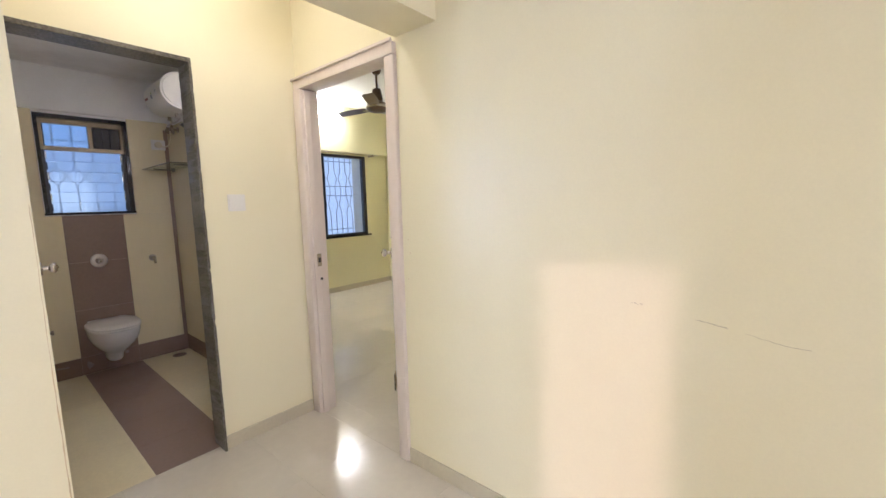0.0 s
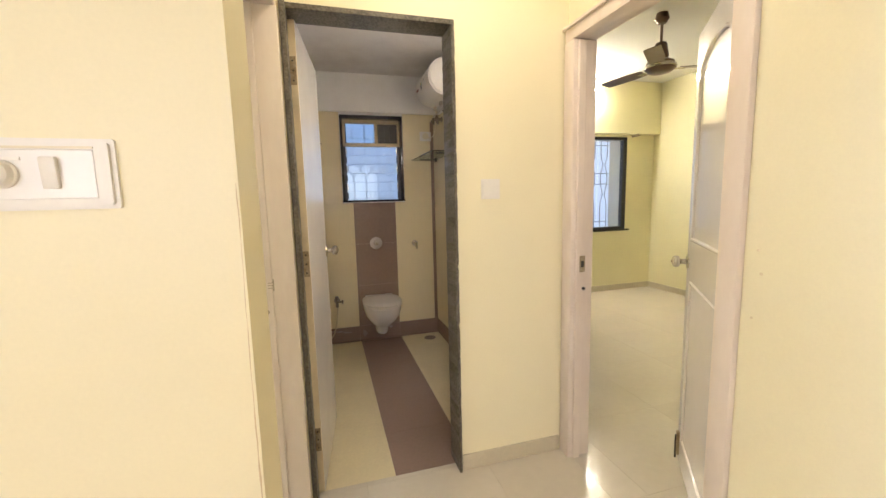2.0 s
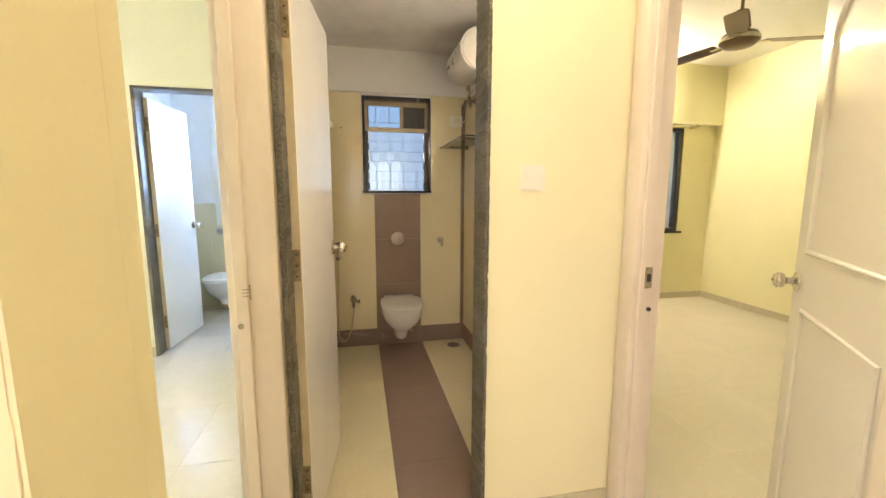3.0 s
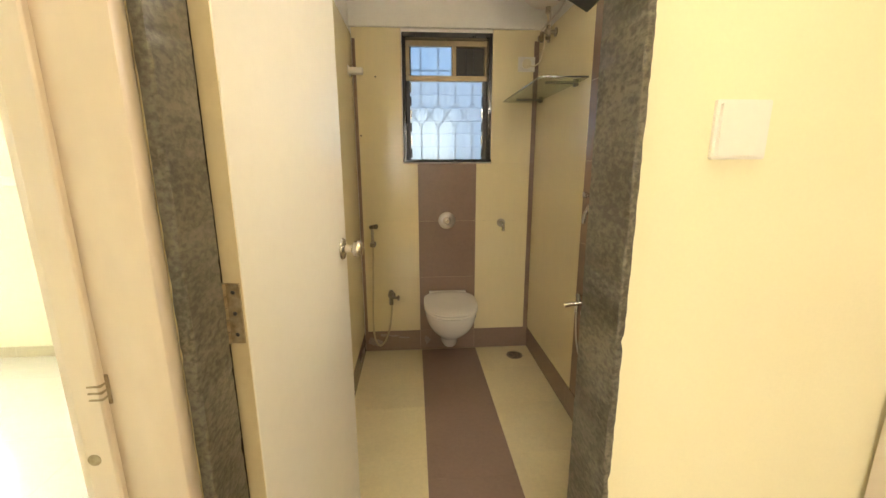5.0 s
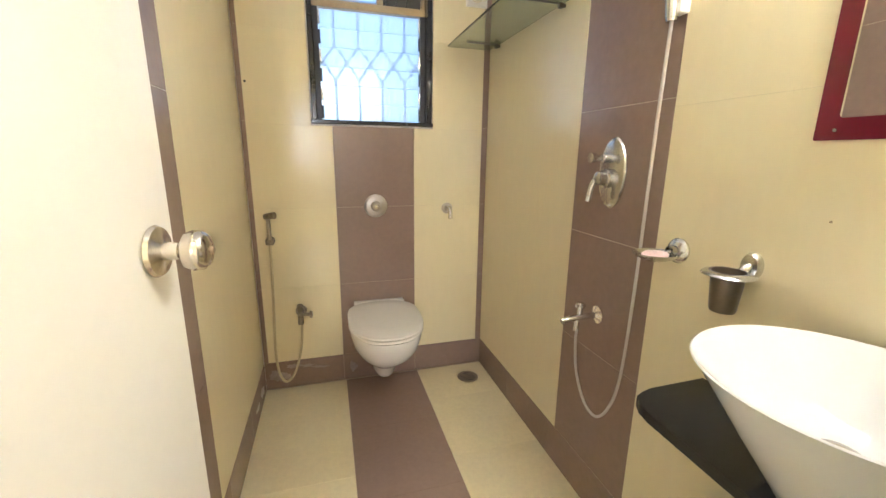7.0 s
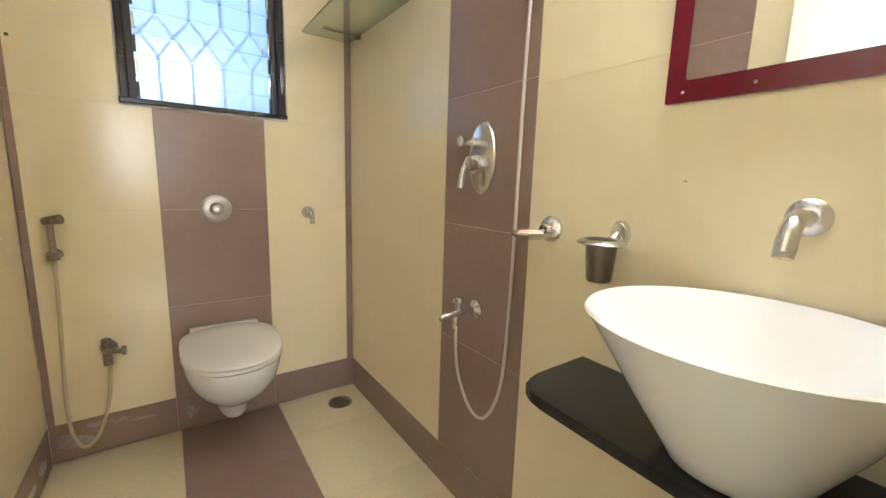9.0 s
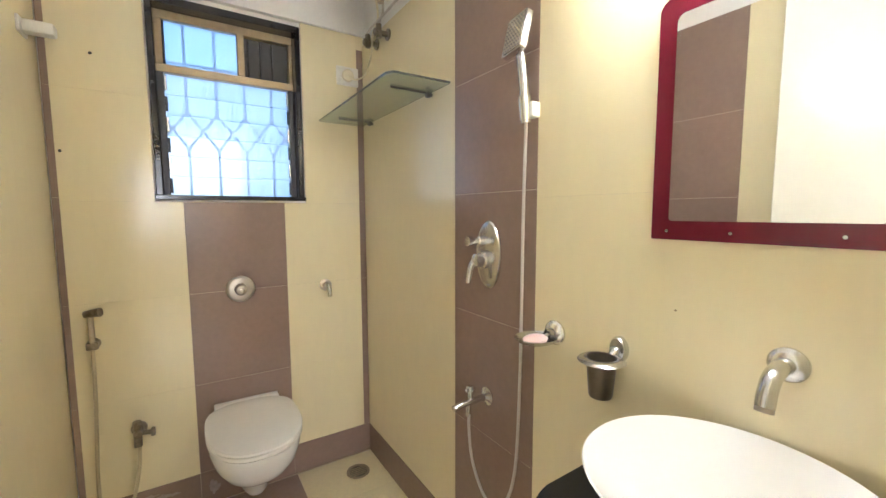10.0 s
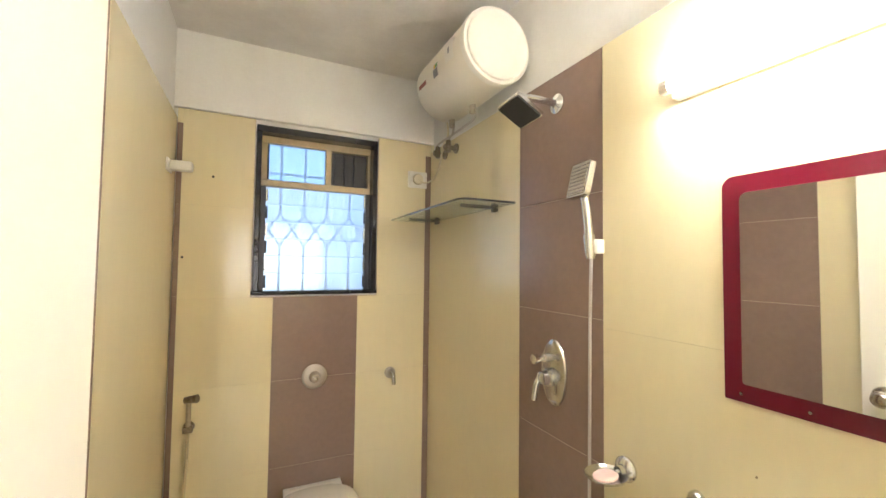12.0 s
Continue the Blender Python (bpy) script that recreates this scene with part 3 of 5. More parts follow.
bm_cyl(bm, (0.588, 0.034, 1.060), (0.588, 0.070, 1.060), 0.012, seg=16)
part("rear_knob", bm, STEEL, bath_leaf, "satin steel knob on the back", local=True)


def moulding(parent, pts, material, r=0.010):
    bm = B()
    bm_tube(bm, pts, r, seg=8, steps=0)
    return part("moulding", bm, material, parent, "raised white moulding", local=True)


# bedroom leaf, ajar into the bedroom
ang_b = math.degrees(radians(51.6))
bed_leaf = door_leaf("door_leaf", (1.775, 1.372, 0), ang_b, 0.715, 2.03, -0.034, LEAF_WHITE, LEAF_WHITE, "half-open glossy white bedroom door with raised mouldings", True)
round_knob(bed_leaf, 0.668, 0, 1.02, 1)
arch = [(0.60, 0.001, 1.13)] + [(0.10, 0.001, 1.13), (0.10, 0.001, 1.80)] + [(0.35 - 0.25 * math.cos(radians(a)), 0.001, 1.80 + 0.11 * math.sin(radians(a))) for a in range(20, 180, 20)] + [(0.60, 0.001, 1.80), (0.60, 0.001, 1.13)]
moulding(bed_leaf, arch, LEAF_WHITE)
moulding(bed_leaf, [(0.60, 0.001, 0.93), (0.10, 0.001, 0.93), (0.10, 0.001, 0.16), (0.60, 0.001, 0.16), (0.60, 0.001, 0.93)], LEAF_WHITE, 0.009)
bm = B()
bm_box(bm, 0.662, 0.001, 0.05, 0.682, 0.014, 0.17, bevel=0.001)
bolt = part("kick_stop", bm, BRASS_OLD, bed_leaf, "rusty metal door stop", local=True)
bm = B()
bm_cyl(bm, (0.672, 0.016, 0.03), (0.672, 0.016, 0.15), 0.005, seg=8)
part("stop_rod", bm, DARK, bolt, local=True)

# bedroom door frame
frame_b = tagged(new("door_2"), "bedroom door frame in worn pinkish-white enamel", "door frame", "", "structure")


def jamb_profile(parent, y0, y1, x0, x1, h, inner, name="jamb"):
    """An upright with a rebate on the side of the leaf. inner: +1 when the opening lies towards +y."""
    bm = B()
    bm_box(bm, x0, y0, 0, x1, y1, h, bevel=0.006, seg=2)
    j = part(name, bm, ENAMEL, parent, "worn enamelled door jamb")
    s = y1 if inner > 0 else y0
    bm = B()
    bm_box(bm, x0 + 0.022, min(s, s + inner * 0.014), 0.0, x0 + 0.062, max(s, s + inner * 0.014), h - 0.01, bevel=0.003)
    part("door_stop", bm, ENAMEL, j)
    return j


far_jamb = jamb_profile(frame_b, 2.105, 2.182, 1.695, 1.82, 2.045, -1)
jamb_profile(frame_b, 1.302, 1.368, 1.705, 1.82, 2.045, 1)
bm = B()
bm_box(bm, 1.700, 1.302, 2.046, 1.82, 2.182, 2.103, bevel=0.005, seg=2)
part("head", bm, ENAMEL, frame_b, "enamelled frame head")
bm = B()
bm_box(bm, 1.688, 1.298, 2.098, 1.70, 2.19, 2.114, bevel=0.003)
part("head_bead", bm, ENAMEL, frame_b)
bm = B()
bm_box(bm, 1.735, 2.0875, 0.97, 1.765, 2.0905, 1.05, bevel=0.0008)
sp = part("strike_plate", bm, BRASS_OLD, far_jamb, "tarnished strike plate")
bm = B()
bm_box(bm, 1.742, 2.0865, 0.995, 1.758, 2.0874, 1.025)
part("latch_hole", bm, DARK, sp)
bm = B()
bm_cyl(bm, (1.758, 2.0905, 0.889), (1.758, 2.083, 0.889), 0.008, seg=12)
part("bolt_hole", bm, DARK, far_jamb, "dark drilled hole")

# side room door frame
frame_c = tagged(new("door_3"), "side room door frame in worn cream enamel", "door frame", "", "structure")
cj = jamb_profile(frame_c, 2.095, 2.13, 0.302, 0.448, 2.05, -1)
bm = B()
bm_box(bm, 0.303, 1.34, 2.05, 0.440, 2.13, 2.10, bevel=0.004)
part("head", bm, ENAMEL, frame_c)
jamb_profile(frame_c, 1.341, 1.372, 0.302, 0.40, 2.05, 1)
bm = B()
bm_box(bm, 0.345, 2.0915, 1.00, 0.368, 2.0945, 1.045, bevel=0.0008)
sp = part("strike_plate", bm, BRASS_OLD, cj, "bent tarnished strike plate")
for dz in (0, 0.010, 0.020):
    bm = B()
    bm_box(bm, 0.348, 2.080, 1.012 + dz, 0.366, 2.092, 1.0145 + dz)
    part("plate_lug", bm, BRASS_OLD, sp)
bm = B()
bm_cyl(bm, (0.338, 2.095, 0.920), (0.338, 2.08, 0.920), 0.009, seg=12)
part("bolt_hole", bm, BRASS_OLD, cj)

# far bathroom door
frame_d = tagged(new("door_4"), "far bathroom doorway lined with grey stone", "doorway", "", "structure")
box_part("stone_jamb", (-0.96, 4.332, 0, -0.935, 4.47, 2.10), GRANITE, frame_d, "grey stone jamb")
box_part("stone_jamb", (-0.285, 4.332, 0, -0.26, 4.47, 2.10), GRANITE, frame_d, "grey stone jamb")
box_part("stone_lintel", (-0.96, 4.332, 2.10, -0.26, 4.47, 2.12), GRANITE, frame_d, "grey stone lintel")
far_leaf = door_leaf("door_leaf", (-0.905, 4.455, 0), 86.5, 0.63, 2.06, 0.034, LAMINATE, EDGE_CREAM, "open white laminate door of the far bathroom")
round_knob(far_leaf, 0.575, 0, 1.02, -1)
for z in (0.25, 1.02, 1.86):
    hinge(far_leaf, z, 0.034)

# ---- bathroom window ----
win = tagged(new("window_1"), "bathroom window with obscured louvres in a black stone surround", "window", "", "structure")
wx0, wx1, wz0, wz1 = 0.735, 1.304, 1.328, 2.112
for nm, d in (("sill_slab", (wx0 - 0.006, 4.238, wz0, wx1 + 0.006, 4.41, wz0 + 0.018)), ("head_slab", (wx0, 4.242, wz1 - 0.030, wx1, 4.41, wz1)),
              ("side_slab", (wx0, 4.242, wz0 + 0.018, wx0 + 0.022, 4.41, wz1 - 0.030)), ("side_slab", (wx1 - 0.022, 4.242, wz0 + 0.018, wx1, 4.41, wz1 - 0.030))):
    box_part(nm, d, BLACK_FRAME, win, "polished black stone", bevel=0.002)
fx0, fx1, fz0, fz1 = wx0 + 0.022, wx1 - 0.022, wz0 + 0.018, wz1 - 0.030
ft = 0.026
fr = box_part("frame_head", (fx0, 4.305, fz1 - 0.034, fx1, 4.345, fz1), BRONZE, win, "bronze window frame")
TR = 1.872
tr0, tr1 = TR - 0.032, TR
box_part("frame_transom", (fx0, 4.300, tr0, fx1, 4.345, tr1), BRONZE, win, "bronze transom")
box_part("frame_stile", (fx0, 4.305, tr1, fx0 + ft, 4.345, fz1 - 0.034), BRONZE, win)
box_part("frame_stile", (fx1 - ft * 0.6, 4.305, tr1, fx1, 4.345, fz1 - 0.034), BRONZE, win)
mx = 1.066
box_part("mullion", (mx - 0.014, 4.298, tr1, mx + 0.014, 4.343, fz1 - 0.034), BRONZE, win, "bronze mullion")
box_part("sash_frame", (fx0 + ft, 4.312, tr1, fx0 + ft + 0.008, 4.335, fz1 - 0.034), DARK_ALU, win)
pane = box_part("top_pane", (fx0 + ft + 0.008, 4.322, tr1 + 0.004, mx - 0.014, 4.327, fz1 - 0.036), BLUE_PANE, win, "obscured pane", bevel=0)
pane.visible_shadow = False
dp = box_part("dark_panel", (mx + 0.014, 4.335, tr1, fx1 - ft * 0.6, 4.340, fz1 - 0.034), DARK, win, "dark blank panel", bevel=0)
for k in range(3):
    xx = mx + 0.03 + k * 0.05
    box_part("panel_rib", (xx, 4.325, tr1 + 0.004, xx + 0.006, 4.3345, fz1 - 0.038), DARK_ALU, dp)
for x in (fx0, fx1 - 0.024):
    ch = box_part("louvre_channel", (x, 4.300, fz0, x + 0.024, 4.345, tr0), DARK_ALU, win, "dark aluminium louvre channel")
LOUVRES = 6
pitch = (tr0 - fz0) / LOUVRES
for k in range(LOUVRES):
    zc = fz0 + pitch * (k + 0.5)
    bm = B()
    bm_box(bm, fx0 + 0.026, -0.0025, -pitch * 0.53, fx1 - 0.026, 0.0025, pitch * 0.53)
    bmesh.ops.transform(bm, matrix=Matrix.Translation((0, 4.322, zc)) @ Matrix.Rotation(radians(-12), 4, "X"), verts=bm.verts)
    lo = part("louvre", bm, LOUVRE_GLASS, win, "obscured glass louvre", smooth=False)
    lo.visible_shadow = False
    for x in (fx0 + 0.024, fx1 - 0.032):
        bm = B()
        bm_box(bm, x, 4.306, zc - pitch * 0.36, x + 0.009, 4.312, zc + pitch * 0.36, bevel=0.001)
        part("louvre_clip", bm, CHROME if k % 2 else DARK_ALU, lo, "metal louvre clip")


def bar(bm, a, b, r=0.005):
    bm_cyl(bm, a, b, r, seg=8)


gy = 4.52
gz1, gz2, gz3 = 1.735, 1.655, 1.570
gx0, gp = 0.735, 0.1215
for k in range(6):
    x = gx0 + gp * k
    for za, zb in ((1.20, gz3), (gz1, 2.25)):
        bm = B()
        bar(bm, (x, gy, za), (x, gy, zb), 0.006)
        part("grille_bar", bm, GRILLE, win)
for z in (1.22, 1.95, 2.18):
    bm = B()
    bar(bm, (gx0 - 0.1, gy + 0.006, z), (gx0 + gp * 5 + 0.1, gy + 0.006, z), 0.006)
    part("grille_rail", bm, GRILLE, win)
for k in range(6):
    x = gx0 + gp * k
    for side in (-1, 1):
        for za, zb in ((gz1, gz2), (gz3, gz2)):
            bm = B()
            bar(bm, (x, gy, za), (x + side * gp / 2, gy, zb), 0.006)
            part("grille_diagonal", bm, GRILLE, win)

# ---- bedroom window ----
win2 = tagged(new("window_2"), "bedroom window with dark aluminium frame, black sill and deep white reveal", "window", "", "structure")
box_part("sill_slab", (3.69, 5.06, 0.842, 4.63, 5.44, 0.865), BLACK_FRAME, win2, "black granite sill")
for nm, d in (("frame_head", (3.72, 5.105, 2.075, 4.59, 5.17, 2.115)), ("frame_foot", (3.72, 5.105, 0.865, 4.59, 5.17, 0.90)),
              ("frame_stile", (3.72, 5.105, 0.90, 3.77, 5.17, 2.075)), ("frame_stile", (4.53, 5.105, 0.90, 4.59, 5.17, 2.075)), ("meeting_stile", (3.80, 5.12, 0.90, 3.835, 5.155, 2.075))):
    box_part(nm, d, DARK_ALU, win2, "dark aluminium frame")
for nm, d in (("reveal_side", (4.575, 5.17, 0.866, 4.589, 5.44, 2.114)), ("reveal_head", (3.72, 5.17, 2.10, 4.574, 5.44, 2.114))):
    box_part(nm, d, WHITE, win2, "white painted reveal", bevel=0)
p2 = box_part("pane", (4.15, 5.135, 0.90, 4.53, 5.139, 2.075), CLEAR_GLASS, win2, "clear pane", bevel=0)
p2.visible_shadow = False
p2 = box_part("pane", (3.77, 5.150, 0.90, 4.15, 5.154, 2.075), CLEAR_GLASS, win2, "clear pane", bevel=0)
p2.visible_shadow = False
for k in range(9):
    x = 3.72 + k * 0.105
    bm = B()
    pts = [(x, 5.47, 0.8), (x, 5.47, 1.2), (x + (0.035 if k % 2 else -0.035), 5.47, 1.35), (x, 5.47, 1.5), (x, 5.47, 1.65), (x + (0.035 if k % 2 else -0.035), 5.47, 1.78), (x, 5.47, 1.9), (x, 5.47, 2.2)]
    bm_tube(bm, pts, 0.006, seg=6, steps=4)
    part("grille_bar", bm, GRILLE, win2)
for z in (0.95, 1.5, 1.65, 2.05):
    bm = B()
    bar(bm, (3.60, 5.476, z), (4.66, 5.476, z), 0.006)
    part("grille_rail", bm, GRILLE, win2)
rod = thing("curtain_rod", (4.15, 4.97, 2.14), "thin pale metal curtain rod under the bedroom beam", "curtain rod")
bm = B()
bm_cyl(bm, (3.55, 4.985, 2.125), (4.70, 4.985, 2.125), 0.008, seg=12)
part("rod", bm, STEEL, rod)
for x in (3.62, 4.66):
    bm = B()
    bm_box(bm, x - 0.008, 4.975, 2.11, x + 0.008, 5.099, 2.144, bevel=0.002)
    part("bracket", bm, OLD_CHROME, rod)

# ---- bedroom tube light and fan ----
def tube_light(name, base, p0, p1, r, out, glow_mat, label, batten=True):
    t = thing(name, base, label, "tube light")
    p0, p1, out = Vector(p0), Vector(p1), Vector(out)
    if batten:
        bm = B()
        lo = [min(a, b) for a, b in zip(p0 - out * 0.030, p1 - out * 0.058)]
        hi = [max(a, b) for a, b in zip(p0 - out * 0.030, p1 - out * 0.058)]
        bm_box(bm, lo[0], lo[1], lo[2] - 0.017, hi[0], hi[1], hi[2] + 0.017, bevel=0.003)
        part("batten", bm, PLASTIC, t, "white batten")
    d = (p1 - p0).normalized()
    bm = B()
    bm_cyl(bm, p0 + d * 0.02, p1 - d * 0.02, r, seg=14)
    part("tube", bm, glow_mat, t, "lit fluorescent tube")
    for a, b in ((p0, p0 + d * 0.019), (p1 - d * 0.019, p1)):
        bm = B()
        bm_cyl(bm, a, b, r + 0.002, seg=14)
        part("end_cap", bm, PLASTIC, t)
    return t


tube_light("tube_light", (3.68, 4.93, 2.66), (3.32, 4.93, 2.66), (4.02, 4.93, 2.66), 0.014, (0, -1, 0), TUBE_GLOW_BED, "lit white tube light on the bedroom beam")

fan = thing("ceiling_fan", (3.34, 3.30, CEIL), "brown three-bladed ceiling fan with brass-coloured rings", "ceiling fan")
fxy = Matrix.Translation((3.34, 3.30, 0))
bm = B()
bm_lathe(bm, [(0, CEIL - 0.002), (0.045, CEIL - 0.002), (0.055, CEIL - 0.05), (0.03, CEIL - 0.085), (0, CEIL - 0.086)], fxy, 24)
part("ceiling_cup", bm, FAN_BROWN, fan)
bm = B()
bm_cyl(bm, (3.34, 3.30, CEIL - 0.08), (3.34, 3.30, 2.46), 0.011, seg=12)
part("down_rod", bm, FAN_BROWN, fan)
bm = B()
bm_lathe(bm, [(0, 2.585), (0.040, 2.585), (0.046, 2.575), (0.062, 2.475), (0.05, 2.455), (0, 2.455)], fxy, 24)
part("lower_cup", bm, FAN_BROWN, fan)
bm = B()
bm_lathe(bm, [(0, 2.455), (0.06, 2.452), (0.105, 2.43), (0.12, 2.40), (0.118, 2.375), (0.09, 2.350), (0.04, 2.343), (0, 2.342)], fxy, 36)
body = part("motor", bm, FAN_BROWN, fan, "brown motor housing")
bm = B()
bm_lathe(bm, [(0.119, 2.408), (0.1235, 2.402), (0.1235, 2.385), (0.119, 2.38)], fxy, 36)
part("trim_ring", bm, STEEL, body, "pale metal ring")
for k in range(3):
    a = radians((100, 220, 340)[k])
    m = Matrix.Translation((3.34, 3.30, 2.385)) @ Matrix.Rotation(a, 4, "Z")
    bm = B()
    outline = [(0.15, -0.048), (0.30, -0.062), (0.56, -0.060), (0.575, -0.05), (0.575, 0.05), (0.56, 0.06), (0.30, 0.062), (0.15, 0.048)]
    bm_prism(bm, outline, -0.002, 0.002, m @ Matrix.Rotation(radians(9), 4, "X"))
    bl = part("blade", bm, FAN_BROWN, fan, "brown metal blade")
    bm = B()
    bm_box(bm, 0.10, -0.022, -0.010, 0.20, 0.022, -0.003, bevel=0.002)
    bmesh.ops.transform(bm, matrix=m, verts=bm.verts)
    part("blade_arm", bm, STEEL, bl, "pale metal blade arm")

lamp = thing("ceiling_lamp", (1.08, 1.72, CEIL), "round lit ceiling lamp in the vestibule", "ceiling lamp")
bm = B()
bm_lathe(bm, [(0, CEIL - 0.001), (0.066, CEIL - 0.001), (0.066, CEIL - 0.03), (0.053, CEIL - 0.034)], Matrix.Translation((1.08, 1.72, 0)), 28)
part("lamp_rim", bm, PLASTIC, lamp)
bm = B()
bm_lathe(bm, [(0.052, CEIL - 0.033), (0.04, CEIL - 0.038), (0, CEIL - 0.040)], Matrix.Translation((1.08, 1.72, 0)), 28)
part("diffuser", bm, LAMP_GLOW, lamp, "glowing diffuser")


# ---- switches ----
def plate(name, x, z, w, h, y, label, category, material=PLASTIC):
    """A moulded plate on a wall that faces -y."""
    t = thing(name, (x, y, z - h / 2), label, category)
    bm = B()
    m = Matrix.Translation((x, y, z)) @ Matrix.Rotation(radians(90), 4, "X")
    bm_prism(bm, rounded(w, h, (0.004,) * 4, 3), 0, 0.006, m)
    bm_prism(bm, rounded(w - 0.012, h - 0.012, (0.003,) * 4, 3), 0.006, 0.012, m)
    part("plate", bm, material, t)
    return t


sb = plate("switchboard", 0.125, 1.384, 0.34, 0.098, 1.15, "long white modular switchboard on the cream wall", "switchboard")
bm = B()
bm_box(bm, -0.03, 1.1365, 1.350, 0.272, 1.1385, 1.417, bevel=0.001)
part("inner_plate", bm, SEAT_PLASTIC, sb, "slightly greyer inner plate")
bm = B()
bm_box(bm, -0.03, 1.136, 1.4185, 0.272, 1.1385, 1.4215)
part("groove_strip", bm, PLASTIC_YELLOWED, sb)
for x in (0.098, 0.222):
    bm = B()
    bm_box(bm, x - 0.0095, 1.1285, 1.364, x + 0.0095, 1.1365, 1.407, bevel=0.002, seg=2)
    bmesh.ops.transform(bm, matrix=Matrix.Translation((x, 1.136, 1.3855)) @ Matrix.Rotation(radians(5), 4, "X") @ Matrix.Translation((-x, -1.136, -1.3855)), verts=bm.verts)
    part("rocker", bm, PLASTIC, sb, "white rocker switch")
bm = B()
m = Matrix.Translation((0.168, 1.1365, 1.384)) @ Matrix.Rotation(radians(90), 4, "X")
bm_lathe(bm, [(0, 0), (0.019, 0), (0.019, 0.004), (0.0165, 0.006), (0.0155, 0.018), (0.012, 0.021), (0, 0.0215)], m, 28)
part("regulator_knob", bm, PLASTIC, sb, "white fan regulator knob")
bm = B()
bm_box(bm, 0.143, 1.1345, 1.4025, 0.190, 1.1365, 1.4065)
part("regulator_scale", bm, PLASTIC, sb)
for dx, dz, r in ((0.0, 0.014, 0.0048), (-0.0115, -0.001, 0.0034), (0.0115, -0.001, 0.0034), (-0.011, -0.012, 0.0046), (0.011, -0.012, 0.0046)):
    bm = B()
    bm_cyl(bm, (0.053 + dx, 1.1368, 1.387 + dz), (0.053 + dx, 1.1355, 1.387 + dz), r, seg=12)
    part("socket_hole", bm, DARK, sb, "dark socket hole")

sw = plate("switch", 1.318, 1.378, 0.092, 0.092, DY, "square white switch plate on the cream wall", "switch")
bm = B()
bm_box(bm, 1.292, 2.1855, 1.352, 1.344, 2.1882, 1.404, bevel=0.001)
part("inner_plate", bm, SEAT_PLASTIC, sw)
for x in (1.318,):
    bm = B()
    bm_box(bm, x - 0.020, 2.1825, 1.358, x + 0.020, 2.1858, 1.398, bevel=0.0015)
    part("rocker", bm, PLASTIC, sw, "white rocker switch")

jb = thing("junction_box", (-1.72, 4.34, 1.18), "small white box on the side room wall", "junction box")
box_part("box", (-1.84, 4.30, 1.185, -1.62, 4.339, 1.25), PLASTIC, jb, bevel=0.006, seg=2)
box_part("cover", (-1.835, 4.296, 1.19, -1.625, 4.2995, 1.245), PLASTIC, jb, bevel=0.001)

# ---- toilets ----
def hull(bm, rings, m, seg=40):
    """Rings of (z, half width, back y, front y, roundness): D-shaped sections of a bowl."""
    loops = []
    for z, w, yb, yf, p in rings:
        loop = []
        for k in range(seg):
            a = 2 * math.pi * k / seg
            c, s = math.cos(a), math.sin(a)
            x = w * math.copysign(abs(c) ** p, c)
            cy = yb + (yf - yb) * 0.46
            y = cy + (yf - cy) * s ** 0.86 if s > 0 else cy + (cy - yb) * math.copysign(abs(s) ** (p * 0.6), s)
            loop.append(bm.verts.new(m @ Vector((x, -y, z))))
        loops.append(loop)
    for a, b in zip(loops, loops[1:]):
        for k in range(seg):
            bm.faces.new((a[k], a[(k + 1) % seg], b[(k + 1) % seg], b[k]))
    bm.faces.new(loops[0])
    bm.faces.new(list(reversed(loops[-1])))


def toilet(x, y, z, label):
    """Wall-hung; y is the wall's face, z the top of the lid."""
    t = thing("toilet", (x, y, 0.12), label, "toilet")
    m = Matrix.Translation((x, y, z))
    bm = B()
    hull(bm, [(-0.325, 0.048, 0.02, 0.245, 0.9), (-0.305, 0.058, 0.0, 0.262, 0.85), (-0.262, 0.062, 0.0, 0.285, 0.8), (-0.235, 0.080, 0.0, 0.325, 0.8), (-0.205, 0.106, 0.0, 0.370, 0.8),
              (-0.165, 0.134, 0.0, 0.425, 0.8), (-0.12, 0.154, 0.0, 0.466, 0.8), (-0.07, 0.165, 0.0, 0.490, 0.8), (-0.034, 0.168, 0.0, 0.497, 0.8)], m)
    part("bowl", bm, CERAMIC, t, "white ceramic bowl")
    bm = B()
    hull(bm, [(-0.031, 0.167, 0.045, 0.494, 0.85), (-0.029, 0.171, 0.042, 0.500, 0.85), (-0.019, 0.171, 0.042, 0.500, 0.85), (-0.016, 0.168, 0.045, 0.497, 0.85)], m)
    part("seat", bm, SEAT_PLASTIC, t, "white plastic seat")
    bm = B()
    hull(bm, [(-0.013, 0.168, 0.045, 0.498, 0.85), (-0.010, 0.172, 0.041, 0.502, 0.85), (-0.003, 0.170, 0.043, 0.499, 0.85), (0.002, 0.155, 0.055, 0.482, 0.85), (0.004, 0.10, 0.11, 0.40, 0.9)], m)
    part("lid", bm, SEAT_PLASTIC, t, "closed white lid")
    for dx in (-0.075, 0.075):
        bm = B()
        bm_cyl(bm, (x + dx - 0.022, y - 0.035, z - 0.012), (x + dx + 0.022, y - 0.035, z - 0.012), 0.011, seg=12)
        part("seat_hinge", bm, SEAT_PLASTIC, t)
    bm = B()
    bm_box(bm, x - 0.13, y - 0.052, z - 0.033, x + 0.13, y - 0.001, z - 0.006, bevel=0.006, seg=2)
    part("back_ledge", bm, CERAMIC, t)
    return t


YB = 4.242
toilet(1.016, YB, 0.449, "white wall-hung toilet with a closed lid below the window")
toilet(-0.80, FY1, 0.43, "white wall-hung toilet in the far bathroom")


